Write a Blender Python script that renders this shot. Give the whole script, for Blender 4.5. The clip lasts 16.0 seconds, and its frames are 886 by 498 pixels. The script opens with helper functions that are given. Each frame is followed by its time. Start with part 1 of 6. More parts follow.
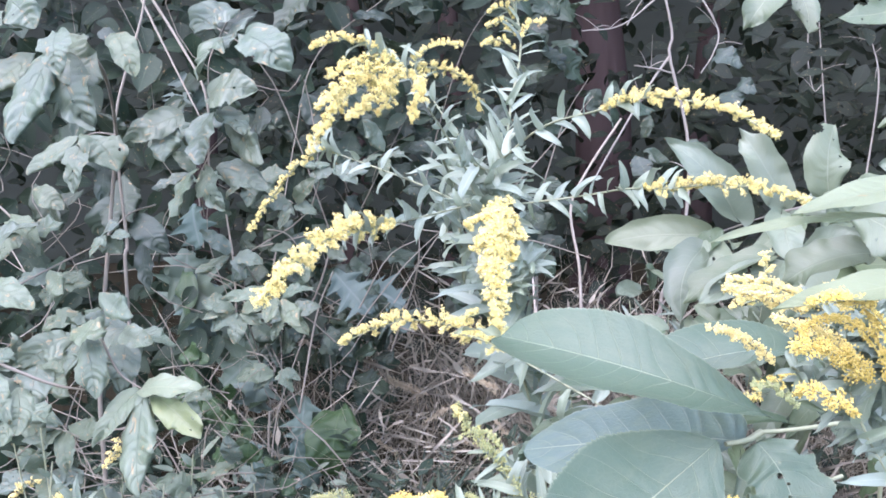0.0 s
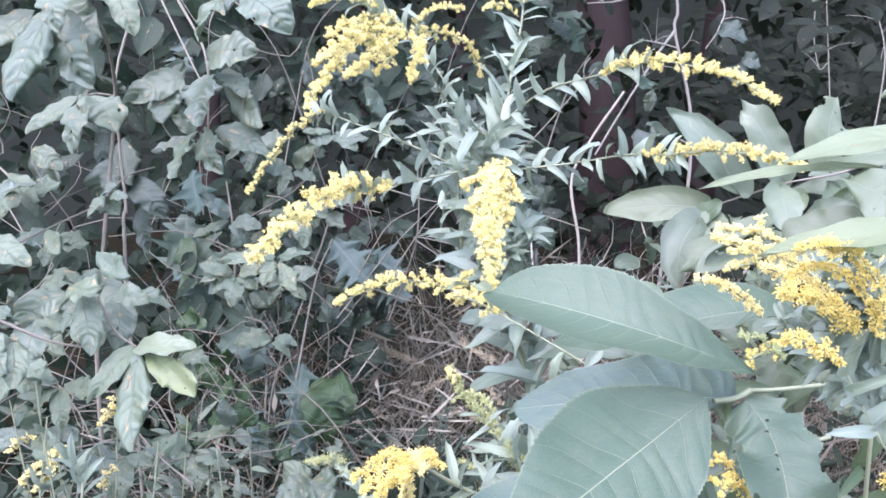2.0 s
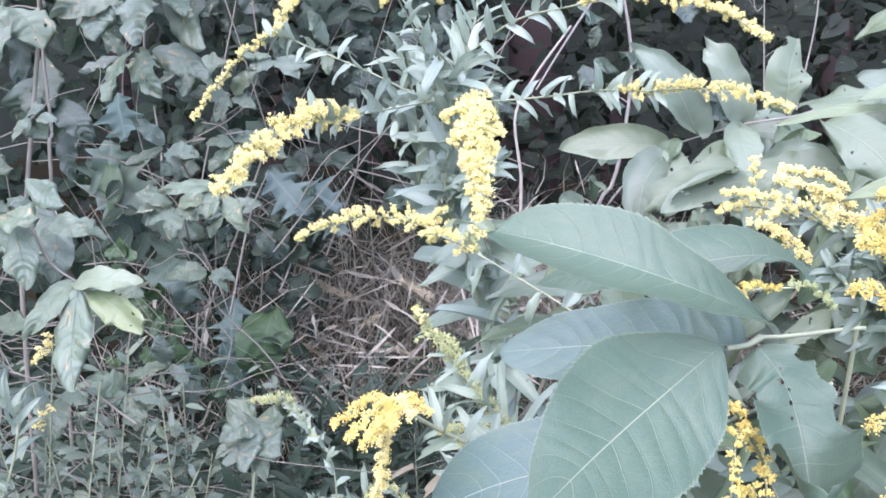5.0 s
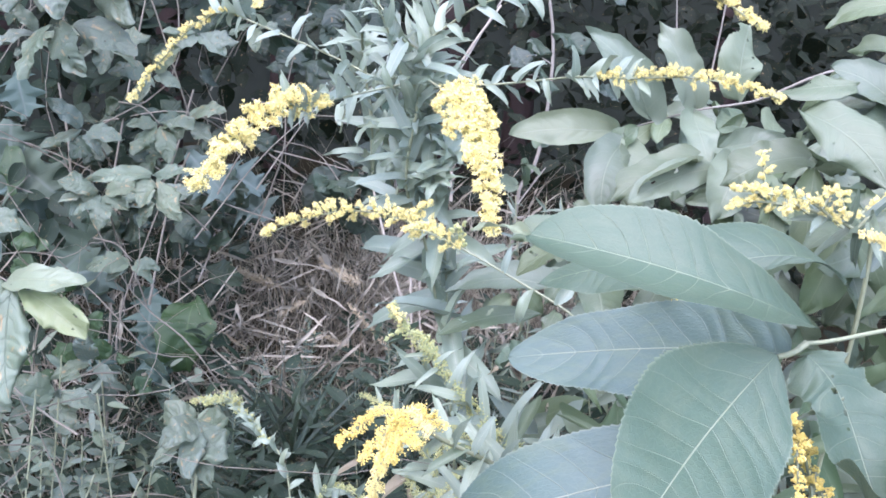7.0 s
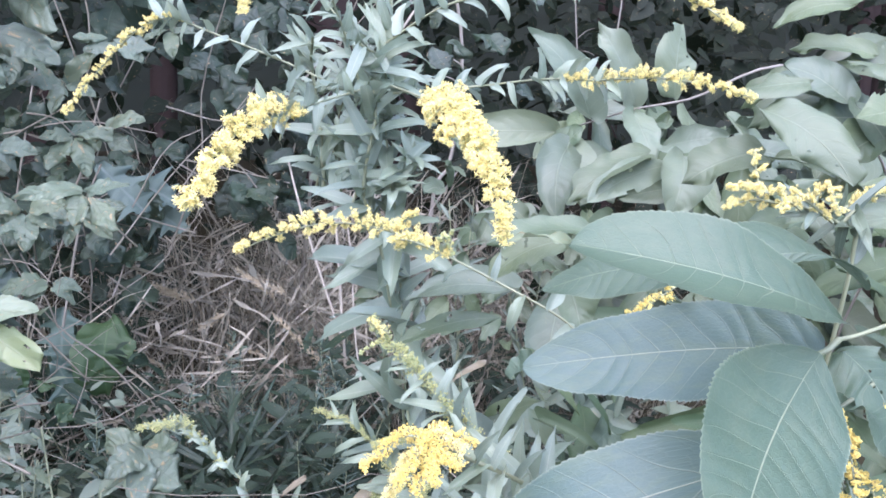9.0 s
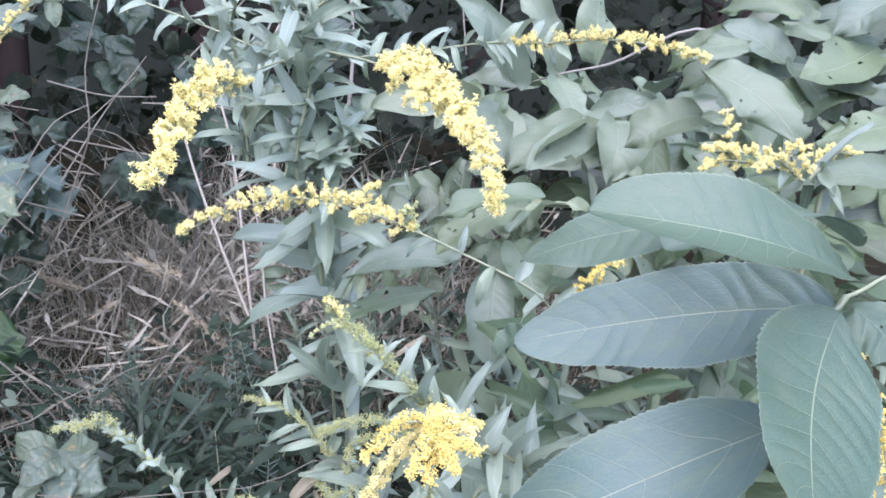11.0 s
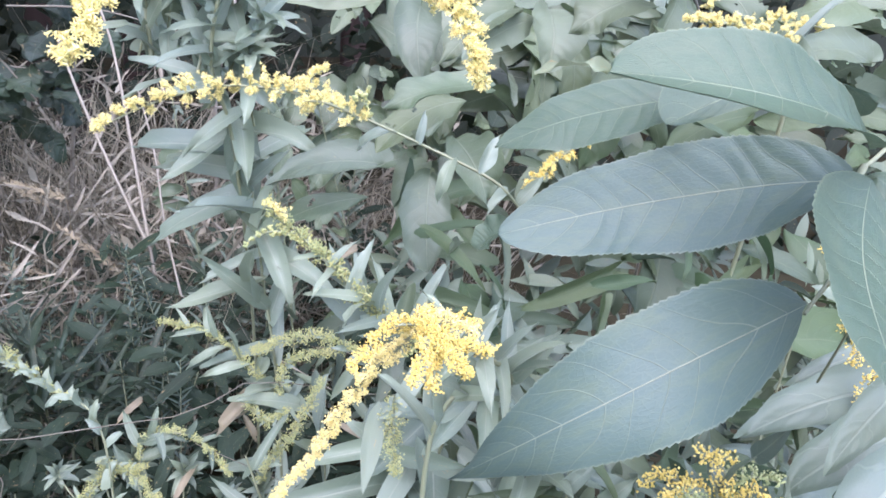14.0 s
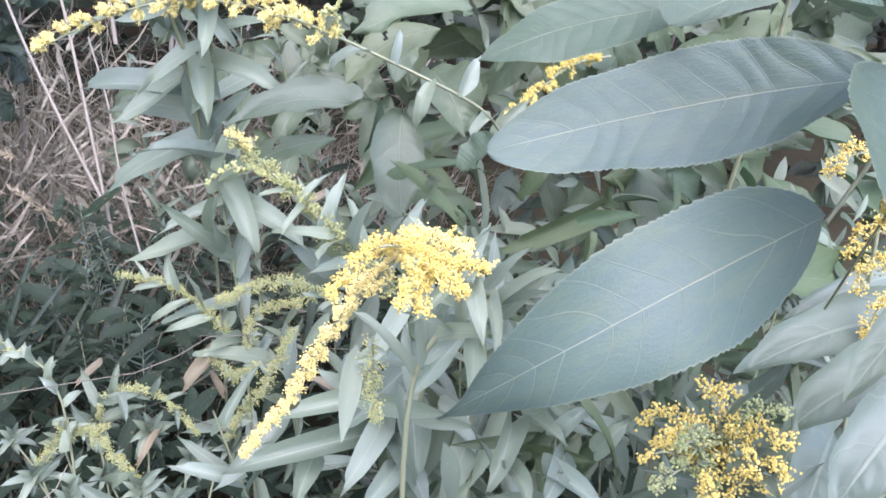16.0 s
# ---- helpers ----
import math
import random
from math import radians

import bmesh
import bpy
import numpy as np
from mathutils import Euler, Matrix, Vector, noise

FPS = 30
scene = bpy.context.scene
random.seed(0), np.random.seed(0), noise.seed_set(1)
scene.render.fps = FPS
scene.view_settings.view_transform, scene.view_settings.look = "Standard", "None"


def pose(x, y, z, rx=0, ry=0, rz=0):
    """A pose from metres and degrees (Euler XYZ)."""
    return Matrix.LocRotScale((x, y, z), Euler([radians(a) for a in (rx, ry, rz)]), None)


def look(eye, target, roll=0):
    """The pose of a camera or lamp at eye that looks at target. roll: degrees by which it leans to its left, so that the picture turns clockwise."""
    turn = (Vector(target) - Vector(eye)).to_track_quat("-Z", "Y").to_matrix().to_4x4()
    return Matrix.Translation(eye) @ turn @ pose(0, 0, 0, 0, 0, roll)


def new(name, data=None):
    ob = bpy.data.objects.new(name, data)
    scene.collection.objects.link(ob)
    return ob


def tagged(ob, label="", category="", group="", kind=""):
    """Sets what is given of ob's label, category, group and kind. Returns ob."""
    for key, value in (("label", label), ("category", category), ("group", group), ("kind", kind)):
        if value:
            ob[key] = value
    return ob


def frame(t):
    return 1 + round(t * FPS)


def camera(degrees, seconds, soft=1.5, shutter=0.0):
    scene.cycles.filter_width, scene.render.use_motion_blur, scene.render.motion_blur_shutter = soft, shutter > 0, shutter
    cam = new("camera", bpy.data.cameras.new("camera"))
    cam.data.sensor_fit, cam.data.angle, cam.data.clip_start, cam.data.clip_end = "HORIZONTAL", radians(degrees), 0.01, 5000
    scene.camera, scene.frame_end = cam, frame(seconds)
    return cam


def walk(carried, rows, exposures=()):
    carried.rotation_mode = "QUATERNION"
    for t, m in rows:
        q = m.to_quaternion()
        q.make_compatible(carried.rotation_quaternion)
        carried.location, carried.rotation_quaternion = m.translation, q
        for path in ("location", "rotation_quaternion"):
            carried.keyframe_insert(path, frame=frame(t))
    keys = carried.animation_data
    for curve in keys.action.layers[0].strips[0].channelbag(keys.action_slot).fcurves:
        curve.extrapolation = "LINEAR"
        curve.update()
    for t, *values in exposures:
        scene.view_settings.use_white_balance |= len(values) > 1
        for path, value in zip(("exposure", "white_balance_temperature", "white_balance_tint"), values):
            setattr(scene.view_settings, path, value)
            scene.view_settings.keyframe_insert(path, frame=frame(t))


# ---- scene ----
cam = camera(51.1, 16.0, 1.7)
PATH = [
    (0, (0.088, 0.032, 1.286), (0.065, 2.026, 1.132), -0.1),
    (0.5, (0.092, 0.032, 1.285), (0.065, 2.025, 1.118), 0.2),
    (1, (0.095, 0.033, 1.281), (0.064, 2.025, 1.103), 0.4),
    (1.5, (0.096, 0.033, 1.274), (0.064, 2.024, 1.088), 0.7),
    (2, (0.094, 0.032, 1.271), (0.067, 2.021, 1.069), 1.0),
    (2.5, (0.09, 0.035, 1.267), (0.07, 2.023, 1.052), 1.2),
    (3, (0.086, 0.041, 1.265), (0.082, 2.026, 1.026), 1.5),
    (3.5, (0.08, 0.044, 1.267), (0.104, 2.026, 0.998), 1.6),
    (4, (0.072, 0.051, 1.266), (0.132, 2.029, 0.974), 2.0),
    (6.5, (-0.014, 0.112, 1.269), (0.326, 2.047, 0.891), 3.4),
    (7, (-0.032, 0.128, 1.271), (0.366, 2.052, 0.896), 3.5),
    (7.5, (-0.056, 0.141, 1.275), (0.408, 2.05, 0.902), 3.5),
    (8, (-0.074, 0.15, 1.274), (0.444, 2.047, 0.907), 3.2),
    (10.5, (-0.157, 0.211, 1.264), (0.687, 1.982, 0.874), 1.8),
    (11, (-0.167, 0.23, 1.261), (0.735, 1.968, 0.853), 1.8),
    (11.5, (-0.18, 0.245, 1.259), (0.781, 1.946, 0.83), 1.9),
    (12, (-0.184, 0.259, 1.253), (0.82, 1.929, 0.803), 1.9),
    (12.5, (-0.191, 0.271, 1.247), (0.855, 1.91, 0.777), 2.0),
    (13, (-0.19, 0.287, 1.24), (0.884, 1.899, 0.739), 1.8),
    (13.5, (-0.19, 0.301, 1.231), (0.906, 1.888, 0.702), 1.8),
    (14, (-0.189, 0.312, 1.224), (0.924, 1.875, 0.662), 1.6),
    (14.5, (-0.189, 0.322, 1.214), (0.942, 1.863, 0.625), 1.6),
    (15, (-0.185, 0.329, 1.205), (0.955, 1.857, 0.599), 1.5),
    (15.5, (-0.185, 0.338, 1.198), (0.97, 1.848, 0.576), 1.2),
    (16, (-0.176, 0.348, 1.185), (0.99, 1.849, 0.563), 1.2),
]
KELVIN, TINT = 5750, 34
EXPOSURE = 2.6
walk(cam, [(t, look(eye, target, roll)) for t, eye, target, roll in PATH], [(0.0, EXPOSURE + 0.18, KELVIN + 250, TINT + 4), (7.0, EXPOSURE + 0.12, KELVIN + 150, TINT + 2), (12.0, EXPOSURE - 0.04, KELVIN + 130, TINT), (16.0, EXPOSURE + 0.08, KELVIN + 420, TINT + 2)])

# ---- daylight: open shade at a wood's edge ----
world = bpy.data.worlds.new("sky")
scene.world = world
world.use_nodes = True
wn = world.node_tree.nodes
sky = wn.new("ShaderNodeTexSky")
sky.sky_type, sky.sun_disc = "NISHITA", False
sky.sun_elevation, sky.sun_rotation = radians(56), radians(208)
world.node_tree.links.new(sky.outputs[0], wn["Background"].inputs[0])
wn["Background"].inputs[1].default_value = 0.15
sun = new("sun", bpy.data.lights.new("sun", "SUN"))
sun.data.energy, sun.data.angle, sun.data.color = 1.25, radians(90), (1.0, 0.95, 0.88)
sun.matrix_world = look((-0.9, -1.7, 2.9), (0, 0, 0))


# ---- materials ----
def nodes_of(name):
    m = bpy.data.materials.new(name)
    m.use_nodes = True
    t = m.node_tree
    t.nodes.clear()
    return m, t


def node(t, kind, ins=(), **props):
    n = t.nodes.new("ShaderNode" + kind)
    for k, v in props.items():
        setattr(n, k, v)
    for k, v in dict(ins).items():
        if hasattr(v, "is_output"):
            t.links.new(v, n.inputs[k])
        else:
            n.inputs[k].default_value = v
    return n


def sums(t, op, a, b=0.0, c=0.0):
    return node(t, "Math", {0: a, 1: b, 2: c}, operation=op).outputs[0]


def mixed(t, k, a, b):
    n = node(t, "Mix", {0: k}, data_type="RGBA")
    for i, v in ((6, a), (7, b)):
        if hasattr(v, "is_output"):
            t.links.new(v, n.inputs[i])
        else:
            n.inputs[i].default_value = (*v, 1)
    return n.outputs[2]


def leaf_material(name, dark, light, rough=0.42, veins=8, vein=(0.30, 0.36, 0.24), vein_share=0.5, relief=0.35, island=False, rib_wide=0.015, branch_share=0.42, gloss=0.55,
                  worn=(0.30, 0.22, 0.10), wear=0.62, thin=0.22, mottle=0.25, vary=0.5, drifting=0.45, sweep=0.55, fade=0.0, fine_vein=1.0, net_share=0.07, margin=0.0, patchy=0.0):
    """A leaf: two greens, lighter ribs, worn spots, a little light through it."""
    m, t = nodes_of(name)
    uv = node(t, "TexCoord").outputs["UV"]
    xyz = node(t, "SeparateXYZ", {0: uv})
    side = sums(t, "ABSOLUTE", sums(t, "SUBTRACT", xyz.outputs[0], 0.5))
    rib = node(t, "MapRange", {0: side, 1: rib_wide * 0.5, 2: rib_wide * 1.3, 3: 1.0, 4: 0.0}).outputs[0]
    drift = node(t, "TexNoise", {"Vector": uv, "Scale": 4.0, "Detail": 1.0}).outputs[0]
    along = sums(t, "ADD", xyz.outputs[1], sums(t, "MULTIPLY", sums(t, "SUBTRACT", drift, 0.5), drifting / veins))
    wave = sums(t, "FRACT", sums(t, "SUBTRACT", sums(t, "MULTIPLY", along, float(veins)), sums(t, "MULTIPLY", sums(t, "ADD", sums(t, "MULTIPLY", side, sweep), 0.16), sums(t, "MULTIPLY", side, float(veins)))))
    lateral = sums(t, "ABSOLUTE", sums(t, "SUBTRACT", wave, 0.5))
    vein_line = node(t, "MapRange", {0: lateral, 1: 0.008 * fine_vein, 2: 0.034 * fine_vein, 3: branch_share, 4: 0.0}).outputs[0]
    vein_line = sums(t, "MULTIPLY", vein_line, node(t, "MapRange", {0: side, 1: 0.02, 2: 0.5, 3: 1.0, 4: 1.0 - fade}).outputs[0])
    lines = sums(t, "MAXIMUM", rib, vein_line)
    if island:
        chance = node(t, "NewGeometry").outputs["Random Per Island"]
    else:
        chance = node(t, "ObjectInfo").outputs["Random"]
    shift = node(t, "VectorMath", {0: uv, 1: node(t, "CombineXYZ", {0: sums(t, "MULTIPLY", chance, 17.0), 1: sums(t, "MULTIPLY", chance, 9.0)}).outputs[0]}, operation="ADD").outputs[0]
    big = node(t, "TexNoise", {"Vector": shift, "Scale": 2.6, "Detail": 4.0}).outputs[0]
    fine = node(t, "TexNoise", {"Vector": shift, "Scale": 38.0, "Detail": 3.0}).outputs[0]
    k = sums(t, "ADD", sums(t, "MULTIPLY", chance, 0.55), sums(t, "MULTIPLY", big, 0.45))
    green = mixed(t, k, dark, light)
    green = mixed(t, sums(t, "MULTIPLY", fine, mottle), green, light)
    g = (dark[1] + light[1]) / 2
    green = mixed(t, sums(t, "MULTIPLY", sums(t, "FRACT", sums(t, "MULTIPLY", chance, 7.31)), vary), green, (g * 0.78, g * 1.02, g * 0.90))
    green = mixed(t, sums(t, "MULTIPLY", sums(t, "FRACT", sums(t, "MULTIPLY", chance, 13.7)), vary * 0.7), green, (g * 0.92, g * 1.12, g * 0.42))
    if patchy:
        blotch = node(t, "TexNoise", {"Vector": shift, "Scale": 6.5, "Detail": 5.0, "Roughness": 0.65, "Distortion": 0.6}).outputs[0]
        blotch = node(t, "MapRange", {0: blotch, 1: 0.46, 2: 0.66, 3: 0.0, 4: patchy}).outputs[0]
        green = mixed(t, blotch, green, (g * 0.88, g * 1.26, g * 0.72))
    green = mixed(t, sums(t, "MULTIPLY", lines, vein_share), green, vein)
    if margin:
        green = mixed(t, node(t, "MapRange", {0: side, 1: 0.482, 2: 0.497, 3: 0.0, 4: margin}).outputs[0], green, vein)
    spot = node(t, "MapRange", {0: node(t, "TexNoise", {"Vector": shift, "Scale": 5.0, "Detail": 5.0, "Roughness": 0.7}).outputs[0], 1: wear, 2: wear + 0.06}).outputs[0]
    green = mixed(t, sums(t, "MULTIPLY", spot, 0.75), green, worn)
    net = node(t, "TexVoronoi", {"Vector": node(t, "VectorMath", {0: shift, 1: (1.0, 2.2, 1.0)}, operation="MULTIPLY").outputs[0], "Scale": 22.0}, feature="DISTANCE_TO_EDGE").outputs[0]
    mesh_line = node(t, "MapRange", {0: net, 1: 0.0, 2: 0.10, 3: 1.0, 4: 0.0}).outputs[0]
    green = mixed(t, sums(t, "MULTIPLY", mesh_line, vein_share * net_share), green, vein)
    height = sums(t, "ADD", sums(t, "ADD", sums(t, "MULTIPLY", lines, -0.8), sums(t, "MULTIPLY", mesh_line, -0.06)), sums(t, "MULTIPLY", fine, 0.25))
    bump = node(t, "Bump", {"Strength": relief, "Distance": 0.002, "Height": height}).outputs[0]
    p = node(t, "BsdfPrincipled", {"Base Color": green, "Roughness": sums(t, "ADD", sums(t, "MULTIPLY", big, 0.2), rough - 0.1), "Specular IOR Level": gloss, "Normal": bump})
    tr = node(t, "BsdfTranslucent", {"Color": green})
    mix = node(t, "MixShader", {0: thin, 1: p.outputs[0], 2: tr.outputs[0]})
    t.links.new(mix.outputs[0], node(t, "OutputMaterial").inputs[0])
    return m


def plain_material(name, dark, light, rough=0.7, scale=30.0, stretch=(1, 1, 1), relief=0.4, by_piece=0.35, thin=0.0, island=True):
    m, t = nodes_of(name)
    place = node(t, "TexCoord").outputs["Object"]
    place = node(t, "VectorMath", {0: place, 1: stretch}, operation="MULTIPLY").outputs[0]
    big = node(t, "TexNoise", {"Vector": place, "Scale": scale * 0.2, "Detail": 4.0}).outputs[0]
    fine = node(t, "TexNoise", {"Vector": place, "Scale": scale * 2.5, "Detail": 4.0}).outputs[0]
    chance = node(t, "NewGeometry").outputs["Random Per Island"] if island else node(t, "ObjectInfo").outputs["Random"]
    k = sums(t, "ADD", sums(t, "MULTIPLY", chance, by_piece), sums(t, "ADD", sums(t, "MULTIPLY", big, 0.7 - by_piece * 0.5), sums(t, "MULTIPLY", fine, 0.35 - by_piece * 0.3)))
    col = mixed(t, k, dark, light)
    bump = node(t, "Bump", {"Strength": relief, "Distance": 0.003, "Height": fine}).outputs[0]
    p = node(t, "BsdfPrincipled", {"Base Color": col, "Roughness": rough, "Specular IOR Level": 0.12 if rough >= 0.8 else 0.4, "Normal": bump})
    out = p.outputs[0]
    if thin:
        out = node(t, "MixShader", {0: thin, 1: out, 2: node(t, "BsdfTranslucent", {"Color": col}).outputs[0]}).outputs[0]
    t.links.new(out, node(t, "OutputMaterial").inputs[0])
    return m


HICKORY = leaf_material("hickory_leaf", (0.041, 0.083, 0.046), (0.068, 0.115, 0.067), 0.52, 12, (0.30, 0.35, 0.22), 0.60, 0.6, wear=0.75, rib_wide=0.0055, branch_share=0.50, gloss=0.45, mottle=0.4, vary=0.12, drifting=0.12, sweep=0.2, fade=0.72, fine_vein=0.8, net_share=0.05, margin=0.28, patchy=0.42)
# Bluer, paler hickory leaf: the sky's sheen is painted into its greens.
HICKORY_SHEEN = leaf_material("sky_sheen_hickory_leaf", (0.055, 0.108, 0.082), (0.088, 0.146, 0.116), 0.52, 12, (0.36, 0.40, 0.28), 0.64, 0.6, wear=0.73, rib_wide=0.006, branch_share=0.42, gloss=0.45, mottle=0.4, vary=0.12, drifting=0.12, sweep=0.2, fade=0.72, fine_vein=0.8, net_share=0.05, margin=0.28, patchy=0.42)
PALE_BUSH = leaf_material("pale_bush_leaf", (0.088, 0.138, 0.088), (0.180, 0.235, 0.150), 0.48, 9, (0.28, 0.32, 0.22), 0.30, 0.45, worn=(0.20, 0.20, 0.09), wear=0.68, mottle=0.35, thin=0.3)
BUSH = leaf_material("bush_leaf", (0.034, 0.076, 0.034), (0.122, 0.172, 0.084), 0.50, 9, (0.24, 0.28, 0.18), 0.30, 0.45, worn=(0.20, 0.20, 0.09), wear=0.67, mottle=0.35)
ROD = leaf_material("goldenrod_leaf", (0.130, 0.195, 0.138), (0.285, 0.360, 0.262), 0.44, 3, (0.33, 0.38, 0.28), 0.5, 0.3, rib_wide=0.03, wear=0.72, thin=0.34, vary=0.35)
OVAL = leaf_material("dogwood_leaf", (0.042, 0.082, 0.050), (0.130, 0.184, 0.120), 0.45, 7, (0.052, 0.085, 0.050), 0.30, 0.8, wear=0.59, rib_wide=0.012, branch_share=0.65, mottle=0.6, gloss=0.5, patchy=0.4)
PALE = leaf_material("pale_leaf", (0.13, 0.18, 0.085), (0.22, 0.275, 0.14), 0.45, 6, (0.30, 0.34, 0.2), 0.3, 0.5, thin=0.35, mottle=0.4)
LOBED = leaf_material("lobed_leaf", (0.052, 0.102, 0.080), (0.090, 0.145, 0.114), 0.58, 5, (0.16, 0.20, 0.17), 0.3, 0.3, gloss=0.3, wear=0.72, mottle=0.4)
# Leaf greens cut far down so the hedge's deep shade sits in the colour.
SHADE = leaf_material("shaded_undergrowth_leaf", (0.007, 0.020, 0.009), (0.028, 0.054, 0.029), 0.6, 5, (0.09, 0.13, 0.08), 0.3, 0.3, island=True, gloss=0.25, vary=0.15)
WEEDS = leaf_material("weed_leaf", (0.070, 0.116, 0.074), (0.185, 0.245, 0.165), 0.5, 5, (0.16, 0.2, 0.12), 0.3, 0.3, island=True, gloss=0.4)
# Bush leaf again in darker greens, the shade low in the bush painted in.
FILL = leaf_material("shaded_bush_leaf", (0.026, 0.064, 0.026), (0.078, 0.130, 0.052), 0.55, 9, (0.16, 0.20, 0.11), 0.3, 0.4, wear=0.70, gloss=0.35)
DEEP = leaf_material("deep_green_leaf", (0.022, 0.060, 0.018), (0.048, 0.098, 0.034), 0.5, 5, (0.09, 0.15, 0.05), 0.3, 0.3, gloss=0.4, vary=0.15, thin=0.3)
WEEDY = leaf_material("weed_shoot_leaf", (0.072, 0.120, 0.082), (0.165, 0.225, 0.160), 0.48, 3, (0.26, 0.31, 0.22), 0.45, 0.3, rib_wide=0.03, wear=0.70, thin=0.28, vary=0.4)
# Dark green for single leaves, with hedge and bank shade in the colour.
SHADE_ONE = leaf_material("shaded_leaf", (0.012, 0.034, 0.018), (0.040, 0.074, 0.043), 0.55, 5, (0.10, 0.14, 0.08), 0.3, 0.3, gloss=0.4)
# Nearly black leaf greens: the wood's shade is put into the colour.
WOODS = leaf_material("shaded_woodland_leaf", (0.004, 0.009, 0.004), (0.014, 0.024, 0.012), 0.65, 5, (0.06, 0.08, 0.05), 0.2, 0.2, island=True, gloss=0.2, vary=0.15)
STEM = plain_material("green_stem", (0.12, 0.16, 0.08), (0.26, 0.28, 0.17), 0.55, 60, (1, 1, 0.3))
VINE = plain_material("pale_vine_bark", (0.070, 0.066, 0.046), (0.24, 0.23, 0.175), 0.8, 80, (1, 1, 0.2))
BLEACHED = plain_material("bleached_stalk", (0.15, 0.14, 0.105), (0.34, 0.32, 0.25), 0.8, 60, (1, 1, 0.3))
TWIG = plain_material("grey_twig_bark", (0.09, 0.088, 0.068), (0.27, 0.262, 0.212), 0.85, 60, (1, 1, 0.3))
BARK = plain_material("brown_bark", (0.022, 0.016, 0.014), (0.058, 0.044, 0.038), 0.9, 14, (1, 1, 0.15), 0.9)
PALE_STRAW = plain_material("pale_dry_grass", (0.09, 0.087, 0.060), (0.34, 0.325, 0.235), 0.75, 20, (1, 1, 1), 0.2, 0.8, 0.15)
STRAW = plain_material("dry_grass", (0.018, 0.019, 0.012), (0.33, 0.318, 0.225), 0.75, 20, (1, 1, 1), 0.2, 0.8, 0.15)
SEED = plain_material("grass_seed_head", (0.17, 0.15, 0.09), (0.36, 0.32, 0.21), 0.8, 60, (1, 1, 1), 0.3, 0.4, 0.1)
SOIL = plain_material("leaf_litter_soil", (0.008, 0.009, 0.004), (0.036, 0.032, 0.016), 0.95, 14, (1, 1, 1), 1.0, 0.0)
YELLOW = plain_material("goldenrod_yellow", (0.68, 0.585, 0.17), (0.85, 0.77, 0.36), 0.6, 90, (1, 1, 1), 0.2, 0.6, 0.3)
AMBER = plain_material("goldenrod_amber", (0.63, 0.49, 0.09), (0.80, 0.69, 0.23), 0.6, 90, (1, 1, 1), 0.2, 0.6, 0.3)
BUDS = plain_material("goldenrod_bud", (0.21, 0.28, 0.12), (0.42, 0.46, 0.20), 0.6, 90, (1, 1, 1), 0.2, 0.6, 0.2)
CALYX = plain_material("flower_cup", (0.30, 0.32, 0.11), (0.50, 0.48, 0.17), 0.6, 90, (1, 1, 1), 0.2, 0.5)
BROWN = leaf_material("dead_leaf", (0.13, 0.125, 0.07), (0.27, 0.24, 0.15), 0.6, 7, (0.4, 0.3, 0.2), 0.3, 0.5, vary=0.0)


# ---- building blocks ----
def mesh_of(name, verts, faces, mats, uv=None, index=None, smooth=True):
    me = bpy.data.meshes.new(name)
    me.from_pydata(np.asarray(verts).tolist(), [], faces if isinstance(faces, list) else faces.tolist())
    for m in mats:
        me.materials.append(m)
    if uv is not None:
        layer = me.uv_layers.new(name="UVMap")
        loops = np.empty(len(me.loops), dtype=np.int32)
        me.loops.foreach_get("vertex_index", loops)
        layer.data.foreach_set("uv", np.asarray(uv, dtype=np.float32)[loops].ravel())
    if index is not None:
        me.polygons.foreach_set("material_index", np.asarray(index, dtype=np.int32))
    me.polygons.foreach_set("use_smooth", np.full(len(me.polygons), smooth))
    me.update()
    return me


def thing(name, at, label, category, group="", kind=""):
    ob = new(name)
    ob.location = at
    ob.empty_display_size = 0.05
    return tagged(ob, label, category, group, kind)


def part(name, me, parent, label="", m=None):
    """Links a mesh under a thing; a mesh without m is given in world places."""
    ob = new(name, me)
    ob.parent = parent
    root = parent if parent.parent is None else None
    if m is not None:
        ob.matrix_basis = Matrix.Translation(-parent.location) @ m
    elif root is not None:
        ob.matrix_basis = Matrix.Translation(-parent.location)
    return tagged(ob, label)


OUTLINES = {  # how the width runs from the stalk to the tip, the share of wave, and the length by width
    "lance": (0.75, 1.05, 0.10, 5.0), "leaflet": (0.55, 0.98, 0.12, 2.4), "big": (0.50, 0.80, 0.12, 2.5), "pointed": (0.74, 1.06, 0.12, 2.6), "heart": (0.34, 0.62, 0.16, 1.6), "oval": (0.56, 0.86, 0.10, 1.7)}


